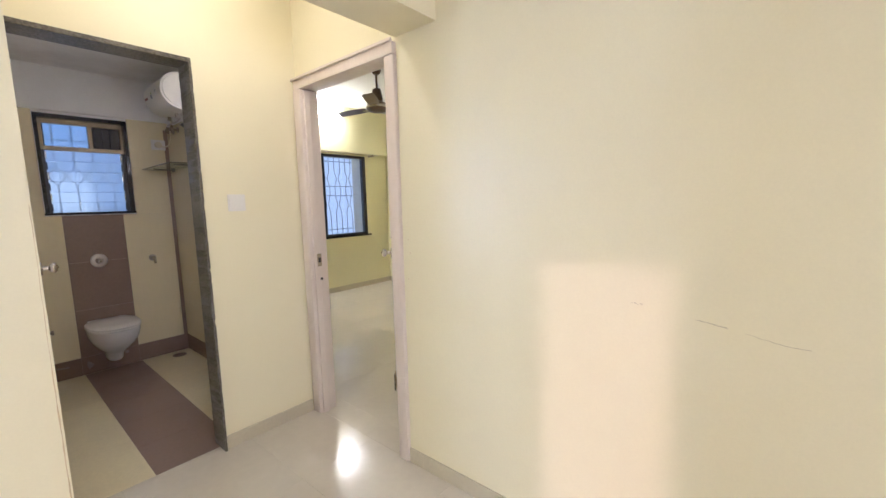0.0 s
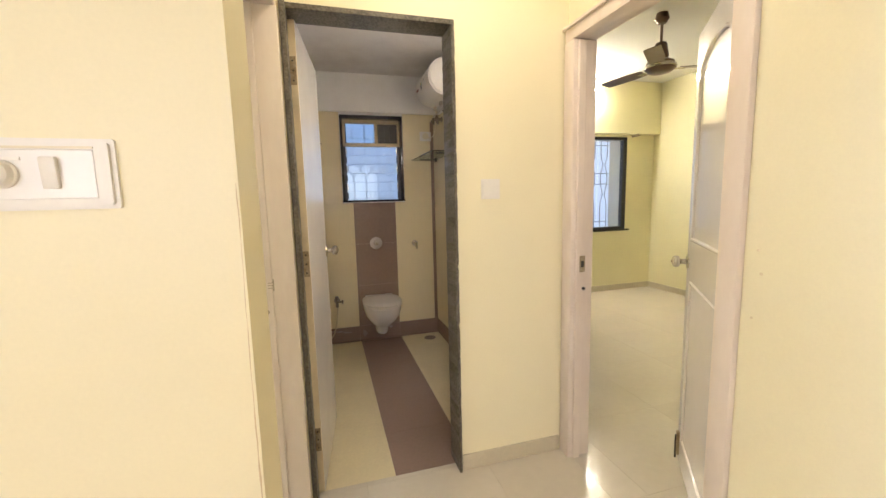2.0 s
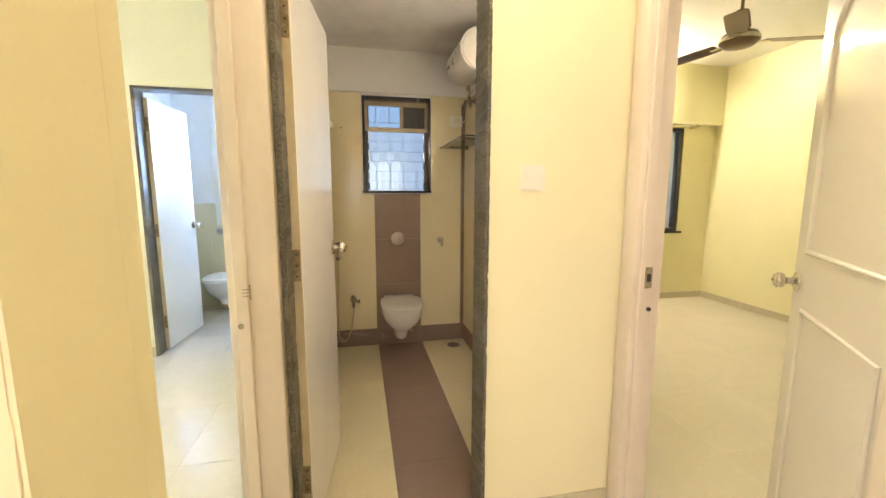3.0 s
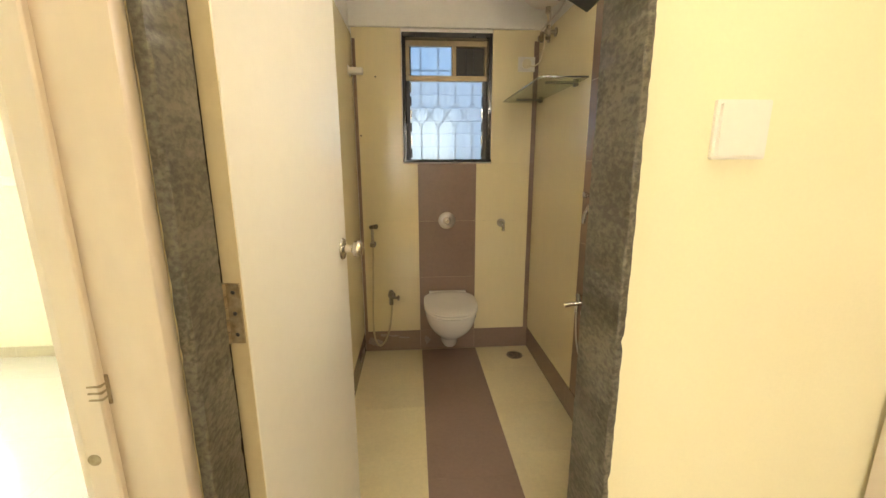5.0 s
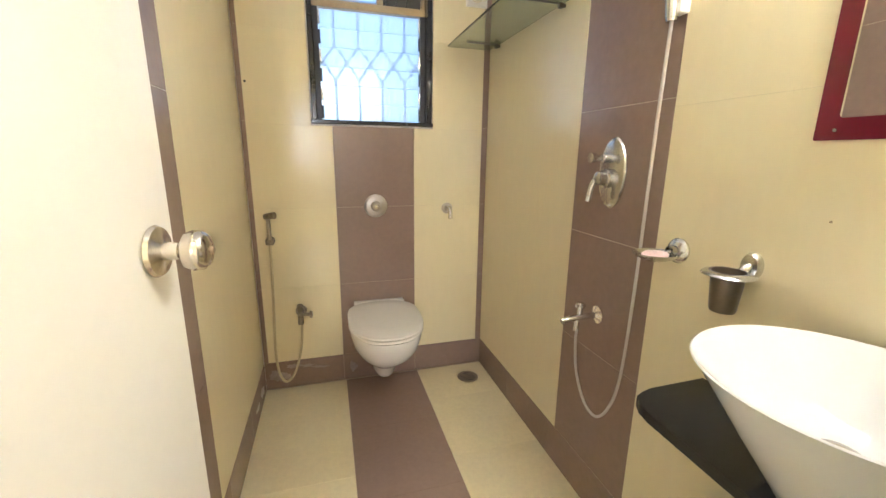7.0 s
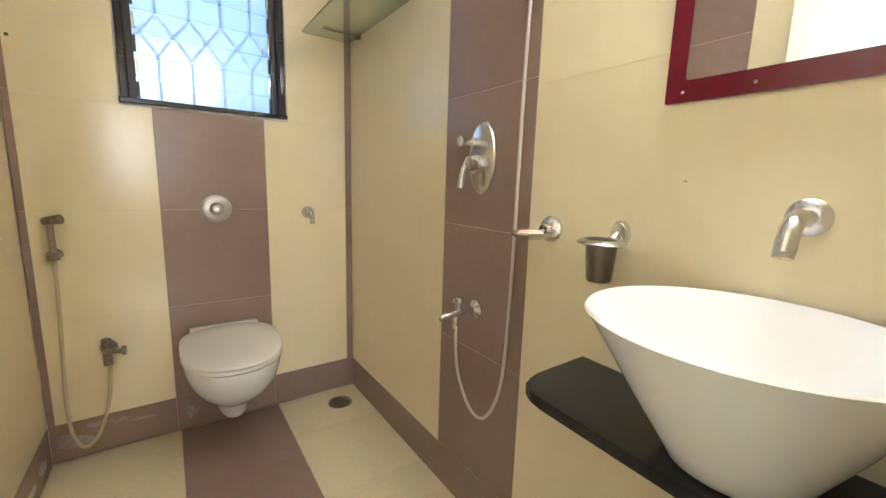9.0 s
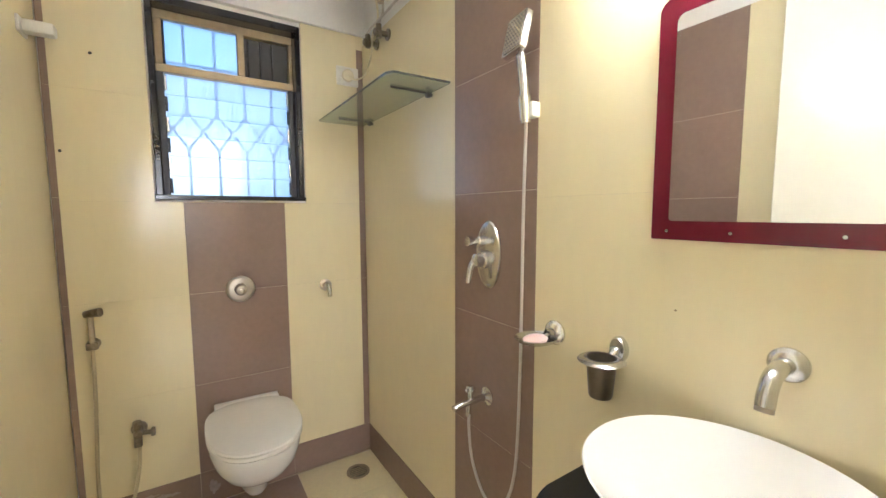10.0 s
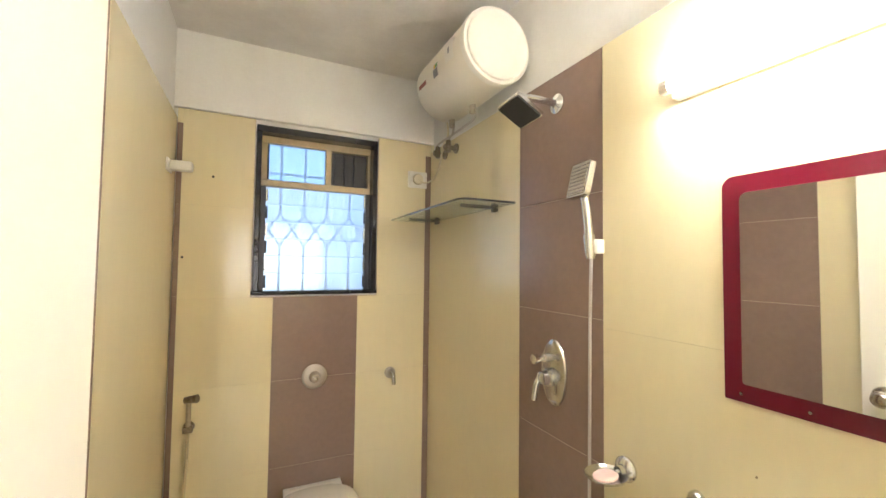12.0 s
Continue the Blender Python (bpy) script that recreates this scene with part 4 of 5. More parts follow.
def flush_plate(x, y, z, label):
    t = thing("flush_button", (x, y, z - 0.05), label, "flush button")
    m = Matrix.Translation((x, y, z)) @ Matrix.Rotation(radians(90), 4, "X")
    bm = B()
    bm_lathe(bm, [(0.0, 0.0), (0.057, 0.0), (0.058, 0.003), (0.055, 0.006), (0.040, 0.008), (0.026, 0.009)], m, 36)
    part("rose", bm, SATIN, t, "round chrome rose")
    bm = B()
    bm_lathe(bm, [(0.026, 0.013), (0.026, 0.020), (0.022, 0.026), (0.021, 0.036), (0.017, 0.040), (0, 0.041)], m, 28)
    part("button", bm, OLD_CHROME, t, "push button")
    bm = B()
    bm_lathe(bm, [(0.0, 0.041), (0.010, 0.041), (0.009, 0.047), (0, 0.048)], m, 20)
    part("cap", bm, CHROME, t)


flush_plate(1.014, YB, 0.939, "round chrome flush button on the brown tiles")
flush_plate(-0.86, FY1, 0.90, "round chrome flush button in the far bathroom")
pipe = thing("flush_pipe", (-0.86, FY1, 0.95), "pale vertical strip above the far flush button", "pipe")
box_part("strip", (-0.885, FY1 - 0.012, 0.96, -0.835, FY1 - 0.001, 2.05), PLASTIC, pipe)

# robe hook tap on the cream tiles
hook = thing("angle_hook", (1.388, YB, 0.88), "small chrome stop tap on the cream tiles", "stop tap")
m = Matrix.Translation((1.388, YB, 0.925)) @ Matrix.Rotation(radians(90), 4, "X")
bm = B()
bm_lathe(bm, [(0, 0), (0.029, 0), (0.029, 0.004), (0.018, 0.009), (0.015, 0.028), (0, 0.030)], m, 24)
part("rose", bm, OLD_CHROME, hook)
bm = B()
bm_tube(bm, [(1.388, YB - 0.026, 0.932), (1.394, YB - 0.040, 0.918), (1.397, YB - 0.042, 0.874)], 0.0105, seg=12)
part("lever", bm, CHROME, hook, "short chrome lever")

hook.location.z -= 0.006

# hand spray with hose
spray = thing("hand_spray", (0.522, YB, 0.76), "dull chrome health faucet hanging on the tiled wall", "hand spray")
bm = B()
bm_tube(bm, [(0.523, YB - 0.034, 0.765), (0.524, YB - 0.036, 0.83), (0.524, YB - 0.040, 0.885)], 0.0095, seg=12)
part("handle", bm, OLD_CHROME, spray)
bm = B()
bm_cyl(bm, (0.510, YB - 0.036, 0.892), (0.556, YB - 0.056, 0.900), 0.013, 0.017, seg=16)
part("spray_head", bm, VALVE_METAL, spray)
bm = B()
bm_cyl(bm, (0.523, YB, 0.772), (0.523, YB - 0.024, 0.772), 0.021, 0.018, seg=20)
part("holder", bm, VALVE_METAL, spray)
bm = B()
bm_box(bm, 0.505, YB - 0.045, 0.757, 0.541, YB - 0.022, 0.785, bevel=0.005, seg=2)
part("clip", bm, VALVE_METAL, spray)
bm = B()
bm_tube(bm, [(0.523, YB - 0.034, 0.757), (0.520, YB - 0.032, 0.60), (0.512, YB - 0.030, 0.40), (0.505, YB - 0.028, 0.22), (0.513, YB - 0.034, 0.10), (0.545, YB - 0.06, 0.052), (0.585, YB - 0.065, 0.085), (0.615, YB - 0.055, 0.16), (0.632, YB - 0.046, 0.25), (0.640, YB - 0.045, 0.345)], 0.0062, seg=10)
part("hose", bm, HOSE_OLD, spray, "yellowed hose looped to the valve")

spray.location += Vector((-0.012, 0, 0.012))

valve = thing("angle_valve", (0.64, YB, 0.35), "dull chrome two-way angle valve on the cream tiles", "angle valve")
bm = B()
bm_cyl(bm, (0.642, YB, 0.405), (0.642, YB - 0.008, 0.405), 0.027, seg=24)
part("rose", bm, VALVE_METAL, valve)
bm = B()
bm_cyl(bm, (0.642, YB, 0.405), (0.642, YB - 0.06, 0.405), 0.014, seg=16)
bm_cyl(bm, (0.640, YB - 0.045, 0.350), (0.640, YB - 0.045, 0.44), 0.014, 0.013, seg=16)
part("valve_body", bm, VALVE_METAL, valve)
bm = B()
bm_cyl(bm, (0.655, YB - 0.045, 0.400), (0.685, YB - 0.05, 0.398), 0.009, seg=12)
bm_lathe(bm, [(0, 0), (0.017, 0), (0.019, 0.006), (0.017, 0.014), (0, 0.015)], Matrix.Translation((0.683, YB - 0.05, 0.398)) @ Matrix.Rotation(radians(90), 4, "Y"), 8)
part("valve_handle", bm, VALVE_METAL, valve)
bm = B()
bm_lathe(bm, [(0, 0), (0.014, 0), (0.016, 0.005), (0.014, 0.014), (0, 0.016)], Matrix.Translation((0.640, YB - 0.045, 0.437)), 8)
part("top_handle", bm, VALVE_METAL, valve)

valve.location += Vector((-0.016, 0, 0.012))

# wall socket with cable
soc = plate("geyser_switch", 1.524, 1.933, 0.108, 0.088, YB, "cream square power switch for the water heater", "power switch", PLASTIC)
bm = B()
m = Matrix.Translation((1.522, YB - 0.012, 1.933)) @ Matrix.Rotation(radians(90), 4, "X")
bm_lathe(bm, [(0, 0), (0.029, 0), (0.029, 0.010), (0.025, 0.014), (0, 0.015)], m, 24)
part("plug", bm, PLASTIC_YELLOWED, soc, "round cream plug")
bm = B()
bm_box(bm, 1.482, YB - 0.017, 1.920, 1.494, YB - 0.012, 1.946, bevel=0.001)
part("rocker", bm, PLASTIC, soc)

# ---- right wall fittings ----
XW = 1.602


def on_wall(x, y, z):
    """z axis of the fitting points away from the east wall, its x axis up."""
    return Matrix.Translation((x, y, z)) @ Matrix(((0, 0, -1, 0), (0, 1, 0, 0), (1, 0, 0, 0), (0, 0, 0, 1)))


mixer = thing("shower_mixer", (XW, 3.224, 1.04), "oval chrome shower mixer plate on the brown tile stripe", "shower mixer")
bm = B()
m = on_wall(XW, 3.224, 1.140)
prof = [(0.0, 0.0), (1.0, 0.0), (1.0, 0.004), (0.95, 0.009), (0.80, 0.011), (0.0, 0.012)]
bm_lathe(bm, prof, m, 48, sx=0.103, sy=0.056)
part("oval_plate", bm, CHROME, mixer)
bm = B()
bm_lathe(bm, [(0, 0.01), (0.028, 0.01), (0.028, 0.026), (0.022, 0.030), (0.019, 0.050), (0.012, 0.054), (0, 0.055)], on_wall(XW, 3.231, 1.125), 28)
mb = part("valve_stem", bm, CHROME, mixer)
bm = B()
bm_tube(bm, [(XW - 0.045, 3.241, 1.125), (XW - 0.055, 3.247, 1.10), (XW - 0.060, 3.251, 1.055)], 0.009, seg=12)
part("lever", bm, CHROME, mb, "chrome lever")
bm = B()
bm_lathe(bm, [(0, 0.01), (0.014, 0.01), (0.013, 0.03), (0.009, 0.033), (0.009, 0.055), (0.014, 0.058), (0.014, 0.072), (0, 0.073)], on_wall(XW, 3.241, 1.183), 20)
part("diverter_knob", bm, CHROME, mixer, "small chrome diverter knob")

mixer.location += Vector((0, 0.013, 0.004))

bib = thing("bath_spout", (XW, 3.245, 0.70), "chrome bib tap with cross handle on the brown tile stripe", "tap")
bm = B()
bm_lathe(bm, [(0, 0), (0.028, 0), (0.028, 0.004), (0.018, 0.010), (0.0105, 0.016)], on_wall(XW, 3.245, 0.722), 28)
part("rose", bm, CHROME, bib)
bm = B()
bm_tube(bm, [(XW - 0.010, 3.245, 0.722), (XW - 0.05, 3.248, 0.719), (XW - 0.095, 3.252, 0.715), (XW - 0.125, 3.254, 0.708)], 0.0098, seg=14)
part("spout", bm, CHROME, bib)
bm = B()
bm_cyl(bm, (XW - 0.060, 3.255, 0.718), (XW - 0.060, 3.255, 0.765), 0.0085, seg=12)
bm_cyl(bm, (XW - 0.060, 3.238, 0.754), (XW - 0.060, 3.272, 0.754), 0.005, seg=10)
bm_cyl(bm, (XW - 0.076, 3.255, 0.754), (XW - 0.044, 3.255, 0.754), 0.005, seg=10)
part("cross_handle", bm, CHROME, bib)
bm = B()
bm_cyl(bm, (XW - 0.064, 3.258, 0.708), (XW - 0.066, 3.260, 0.668), 0.0085, seg=10)
part("hose_outlet", bm, CHROME, bib)

bib.location += Vector((0, -0.004, -0.027))

hs = thing("hand_shower", (XW, 3.07, 1.47), "chrome hand shower with square head on a wall bracket", "hand shower")
bm = B()
bm_box(bm, XW - 0.030, 3.025, 1.470, XW, 3.060, 1.508, bevel=0.004, seg=2)
part("bracket", bm, PLASTIC, hs, "white plastic bracket")
bm = B()
bm_cyl(bm, (XW - 0.030, 3.046, 1.462), (XW - 0.033, 3.049, 1.520), 0.0145, 0.0165, seg=18)
part("holder", bm, CHROME, hs)
bm = B()
bm_tube(bm, [(XW - 0.030, 3.046, 1.455), (XW - 0.033, 3.050, 1.53), (XW - 0.038, 3.055, 1.60), (XW - 0.044, 3.060, 1.645)], 0.0125, seg=14)
part("handle", bm, CHROME, hs)
bm = B()
mh = Matrix.Translation((XW - 0.050, 3.062, 1.672)) @ Matrix.Rotation(radians(-10), 4, "Z") @ Matrix.Rotation(radians(-77), 4, "Y")
bm_prism(bm, rounded(0.098, 0.088, (0.008,) * 4, 4), -0.008, 0.008, mh)
head = part("shower_head", bm, CHROME, hs, "square chrome head")
bm = B()
bm_prism(bm, rounded(0.086, 0.076, (0.006,) * 4, 3), 0.0082, 0.0100, mh)
fp = part("face_plate", bm, STEEL, head, "grey nozzle plate")
bm = B()
for i in range(8):
    for j in range(7):
        bmesh.ops.create_cone(bm, cap_ends=True, segments=6, radius1=0.0022, radius2=0.0016, depth=0.002, matrix=mh @ Matrix.Translation((-0.038 + 0.0108 * i, -0.033 + 0.011 * j, 0.011)))
nz = part("nozzles", bm, GREY_PRINT, head, "rows of dark nozzles")
nz["kind"] = "stuff"
bm = B()
bm_tube(bm, [(XW - 0.029, 3.046, 1.455), (XW - 0.027, 3.053, 1.250), (XW - 0.026, 3.056, 1.000), (XW - 0.026, 3.059, 0.750), (XW - 0.030, 3.067, 0.520), (XW - 0.040, 3.089, 0.410), (XW - 0.042, 3.136, 0.352), (XW - 0.048, 3.189, 0.370), (XW - 0.060, 3.228, 0.460), (XW - 0.066, 3.238, 0.560), (XW - 0.066, 3.237, 0.608)], 0.0043, seg=10)
part("hose", bm, HOSE, hs, "silver-grey hose")

hs.location += Vector((0, 0.013, 0.042))

arm = thing("overhead_shower", (XW, 3.222, 1.93), "square dark-faced overhead shower on a chrome wall arm", "overhead shower")
bm = B()
bm_lathe(bm, [(0, 0), (0.031, 0), (0.031, 0.005), (0.017, 0.012), (0.012, 0.014)], on_wall(XW, 3.222, 1.935), 28)
part("rose", bm, CHROME, arm)
bm = B()
bm_tube(bm, [(XW - 0.008, 3.222, 1.935), (XW - 0.06, 3.226, 1.938), (XW - 0.11, 3.232, 1.938), (XW - 0.135, 3.236, 1.925)], 0.0105, seg=14)
part("arm", bm, CHROME, arm)
bm = B()
bm_lathe(bm, [(0, 0), (0.016, 0.0), (0.018, 0.012), (0.014, 0.024), (0, 0.025)], Matrix.Translation((XW - 0.132, 3.236, 1.903)), 16)
part("swivel", bm, CHROME, arm)
bm = B()
ma = Matrix.Translation((XW - 0.136, 3.238, 1.890)) @ Matrix.Rotation(radians(28), 4, "Y") @ Matrix.Rotation(radians(-6), 4, "X")
bm_prism(bm, rounded(0.104, 0.104, (0.006,) * 4, 3), 0.0, 0.012, ma)
hd = part("shower_head", bm, CHROME, arm, "square chrome head")
bm = B()
bm_prism(bm, rounded(0.096, 0.096, (0.005,) * 4, 3), -0.0035, -0.0004, ma)
part("face_plate", bm, DARK, hd, "dark grey nozzle plate")

arm.location += Vector((0, 0.004, 0.058))

shelf = thing("glass_shelf", (1.50, 3.88, 1.69), "greenish glass corner shelf on chrome studs", "glass shelf")
bm = B()
outline = [(1.600, 4.240), (1.382, 4.240), (1.378, 3.48), (1.392, 3.455), (1.600, 3.448)]
bm_prism(bm, outline, 1.692, 1.700)
part("glass", bm, SHELF_GLASS, shelf, "clear green-edged glass", smooth=False)
for y in (3.572, 4.12):
    bm = B()
    bm_cyl(bm, (XW, y, 1.684), (XW - 0.020, y, 1.684), 0.007, seg=12)
    bm_box(bm, XW - 0.024, y - 0.007, 1.674, XW - 0.010, y + 0.007, 1.6915, bevel=0.001)
    part("stud", bm, SHELF_METAL, shelf)
for y in (3.572, 4.12):
    bm = B()
    bm_box(bm, XW - 0.165, y - 0.003, 1.6855, XW - 0.025, y + 0.003, 1.6915, bevel=0.001)
    part("support_bar", bm, SHELF_METAL, shelf, "dark grey metal support bar")

shelf.location += Vector((0, 0, 0.011))

soapdish = thing("soap_dish", (XW, 2.978, 0.93), "chrome wall soap dish", "soap dish")
bm = B()
bm_lathe(bm, [(0, 0), (0.030, 0), (0.031, 0.006), (0.026, 0.012), (0.014, 0.016), (0.012, 0.032)], on_wall(XW, 2.962, 0.992), 28)
part("rose", bm, CHROME, soapdish)
bm = B()
md = Matrix.Translation((XW - 0.060, 2.972, 0.965))
bm_lathe(bm, [(0.0, 0.004), (0.030, 0.006), (0.050, 0.014), (0.058, 0.022), (0.056, 0.023), (0.047, 0.016), (0.028, 0.009), (0.0, 0.0075)], md, 36, sx=0.96, sy=0.86)
part("dish", bm, CHROME, soapdish, "shallow oval dish")
bm = B()
bm_tube(bm, [(XW - 0.012, 2.964, 0.990), (XW - 0.020, 2.968, 0.988), (XW - 0.026, 2.972, 0.984)], 0.009, seg=10)
part("arm", bm, CHROME, soapdish)
soapdish.location += Vector((0, 0.01, -0.022))

soap = thing("soap", (XW - 0.09, 2.972, 0.972), "worn pale pink bar of soap in the chrome dish", "soap")
bm = B()
bm_lathe(bm, [(0, 0.0), (0.020, 0.0), (0.029, 0.005), (0.030, 0.010), (0.024, 0.015), (0, 0.017)], Matrix.Translation((XW - 0.062, 2.972, 0.9745)), 24, sx=1.15, sy=0.85)
part("bar", bm, SOAP, soap)

soap.location += Vector((0, 0.01, -0.022))

cup = thing("tumbler_holder", (XW, 2.800, 0.89), "chrome wall tumbler holder with a dark cup", "tumbler holder")
bm = B()
bm_lathe(bm, [(0, 0), (1, 0), (1, 0.008), (0.85, 0.014), (0, 0.016)], on_wall(XW, 2.797, 0.993), 28, sx=0.028, sy=0.020)
part("rose", bm, CHROME, cup)
bm = B()
mc = Matrix.Translation((XW - 0.060, 2.800, 0.980))
bm_lathe(bm, [(0.031, 0.004), (0.035, 0.006), (0.044, 0.003), (0.048, -0.001), (0.046, -0.003), (0.036, -0.002), (0.031, 0.0), (0.031, 0.004)], mc, 40)
part("ring", bm, CHROME, cup, "chrome ring")
bm = B()
bm_tube(bm, [(XW - 0.012, 2.798, 0.992), (XW - 0.018, 2.799, 0.988), (XW - 0.024, 2.800, 0.981)], 0.010, seg=10)
part("arm", bm, CHROME, cup)
bm = B()
bm_lathe(bm, [(0, -0.078), (0.022, -0.078), (0.024, -0.074), (0.0305, 0.003), (0.034, 0.0065), (0.0300, 0.006), (0.022, -0.070), (0, -0.072)], mc, 32)
part("cup", bm, DARK_METAL, cup, "dark metal tumbler")

cup.location += Vector((0, -0.003, -0.014))

tap = thing("basin_spout", (XW, 2.552, 1.00), "chrome wall spout above the basin", "tap")
bm = B()
bm_lathe(bm, [(0, 0), (0.027, 0), (0.027, 0.005), (0.022, 0.010), (0.015, 0.013), (0.0, 0.015)], on_wall(XW, 2.552, 1.033), 32)
part("rose", bm, CHROME, tap)
bm = B()
bm_tube(bm, [(XW - 0.008, 2.552, 1.033), (XW - 0.038, 2.552, 1.034), (XW - 0.064, 2.552, 1.026), (XW - 0.078, 2.552, 1.008), (XW - 0.084, 2.552, 0.988)], 0.0128, seg=20)
part("spout", bm, CHROME, tap)
bm = B()
bm_cyl(bm, (XW - 0.0840, 2.552, 0.989), (XW - 0.0862, 2.552, 0.981), 0.0120, seg=18)
part("aerator", bm, OLD_CHROME, tap)

tap.location += Vector((0, -0.04, 0.004))

# mirror
mir = thing("mirror", (XW, 2.59, 1.20), "wall mirror in a rounded maroon glass border", "mirror")
y0, y1, z0, z1 = 2.377, 2.733, 1.220, 1.657
mm = Matrix.Translation((XW, (y0 + y1) / 2, (z0 + z1) / 2)) @ Matrix(((0, 0, -1, 0), (1, 0, 0, 0), (0, 1, 0, 0), (0, 0, 0, 1)))
bm = B()
bm_prism(bm, rounded(y1 - y0, z1 - z0, (0.001, 0.003, 0.022, 0.022), 6), 0.001, 0.008, mm)
part("border", bm, MAROON, mir, "maroon glass border")
bm = B()
bm_prism(bm, rounded(y1 - y0 - 0.066, z1 - z0 - 0.070, (0.018, 0.006, 0.014, 0.010), 6), 0.0082, 0.0105, mm)
part("mirror_glass", bm, MIRROR, mir, "silvered glass with a worn edge", smooth=False)
for y, z in ((2.703, 1.236), (2.598, 1.235), (2.46, 1.236)):
    bm = B()
    bm_cyl(bm, (XW - 0.008, y, z), (XW - 0.0105, y, z), 0.0028, seg=10)
    part("screw_cap", bm, CHROME, mir)

tube_light("tube_light", (XW, 2.60, 1.868), (1.545, 2.230, 1.868), (1.545, 2.825, 1.868), 0.013, (-1, 0, 0), TUBE_GLOW, "lit white tube light above the mirror")

# basin on its slab
slab = thing("basin_slab", (1.5, 2.72, 0.55), "black granite basin slab with a cut corner", "basin slab")
SLZ = 0.693
bm = B()
outline = [(1.600, 2.856), (1.448, 2.853), (1.421, 2.846), (1.398, 2.836), (1.384, 2.812), (1.378, 2.782), (1.374, 2.62), (1.368, 2.330), (1.600, 2.330)]
bm_prism(bm, outline, SLZ - 0.022, SLZ)
part("slab", bm, BLACK, slab)
for y in (2.45, 2.74):
    bm = B()
    bm_box(bm, 1.42, y - 0.012, SLZ - 0.034, 1.600, y + 0.012, SLZ - 0.0225, bevel=0.001)
    bm_box(bm, 1.588, y - 0.012, SLZ - 0.17, 1.600, y + 0.012, SLZ - 0.034, bevel=0.001)
    part("bracket", bm, DARK_ALU, slab, "dark steel bracket")

basin = thing("wash_basin", (1.42, 2.57, SLZ), "large oval white ceramic vessel basin", "wash basin")
mbn = Matrix.Translation((1.420, 2.518, SLZ))
prof = [(0.0, 0.001), (0.088, 0.001), (0.096, 0.006), (0.122, 0.048), (0.160, 0.104), (0.204, 0.172), (0.232, 0.212), (0.236, 0.216), (0.233, 0.218), (0.226, 0.213), (0.197, 0.186), (0.154, 0.150), (0.106, 0.119), (0.070, 0.105), (0.035, 0.098), (0.0, 0.096)]
bm = B()
bm_lathe(bm, prof, mbn, 64, sx=0.75, sy=0.775)
for v in bm.verts:
    f = 1 - max(0, min(1, (v.co.z - SLZ) / 0.216))
    v.co.x += 0.045 * f
    v.co.y = 2.518 + (v.co.y - 2.518) * (1 + 0.1 * f)
part("bowl", bm, CERAMIC, basin)
bm = B()
bm_lathe(bm, [(0, 0.0215), (0.026, 0.0215), (0.028, 0.0235), (0.022, 0.0255), (0.018, 0.0245), (0, 0.0240)], Matrix.Translation((0.030, 0.012, 0.076)) @ mbn, 28)
part("waste", bm, CHROME, basin, "chrome waste ring")
bm = B()
bm_lathe(bm, [(0.0, -0.26), (0.016, -0.26), (0.016, -0.035), (0.028, -0.033), (0.028, -0.0225), (0, -0.0225)], Matrix.Translation((1.462, 2.518, SLZ)), 20)
part("waste_pipe", bm, CHROME, basin)

# water heater
gz = thing("water_heater", (1.44, 3.78, 1.98), "cream horizontal storage water heater under the bathroom ceiling", "water heater")
G0, G1, GR = 3.395, 3.845, 0.132
gx, gzc = 1.481, 2.237
mg = Matrix.Translation((gx, G0, gzc)) @ Matrix.Rotation(radians(-90), 4, "X")
L = G1 - G0
bm = B()
bm_lathe(bm, [(GR - 0.004, 0.0), (GR, 0.012), (GR, L - 0.03), (GR - 0.012, L - 0.01), (GR - 0.04, L), (0, L + 0.004)], mg, 56)
part("tank", bm, GEYSER_WHITE, gz, "cream enamelled tank")
bm = B()
bm_lathe(bm, [(0, -0.022), (0.08, -0.021), (GR - 0.020, -0.017), (GR - 0.012, -0.013), (GR - 0.010, -0.005), (GR - 0.006, -0.004), (GR + 0.001, -0.006), (GR + 0.004, 0.000), (GR + 0.004, 0.016), (GR, 0.018)], mg, 56)
part("end_cap", bm, PLASTIC, gz, "domed white end cap")


def tank_patch(name, ang, a0, y0, y1, material, parent, label, h=0.003, seg=8):
    """A printed or raised patch that follows the tank's round side, ang0 to ang1 degrees from -x towards -z."""
    bm = B()
    rows = []
    for k in range(seg + 1):
        a = radians(ang + (a0 - ang) * k / seg)
        for rr in (GR + 0.0005, GR + h):
            rows.append([bm.verts.new((gx - rr * math.cos(a), y, gzc - rr * math.sin(a))) for y in (y0, y1)])
    for k in range(seg):
        i = 2 * k
        bm.faces.new((rows[i + 1][0], rows[i + 3][0], rows[i + 3][1], rows[i + 1][1]))
        bm.faces.new((rows[i][0], rows[i + 1][0], rows[i + 1][1], rows[i][1])) if k == 0 else None
    return part(name, bm, material, parent, label)


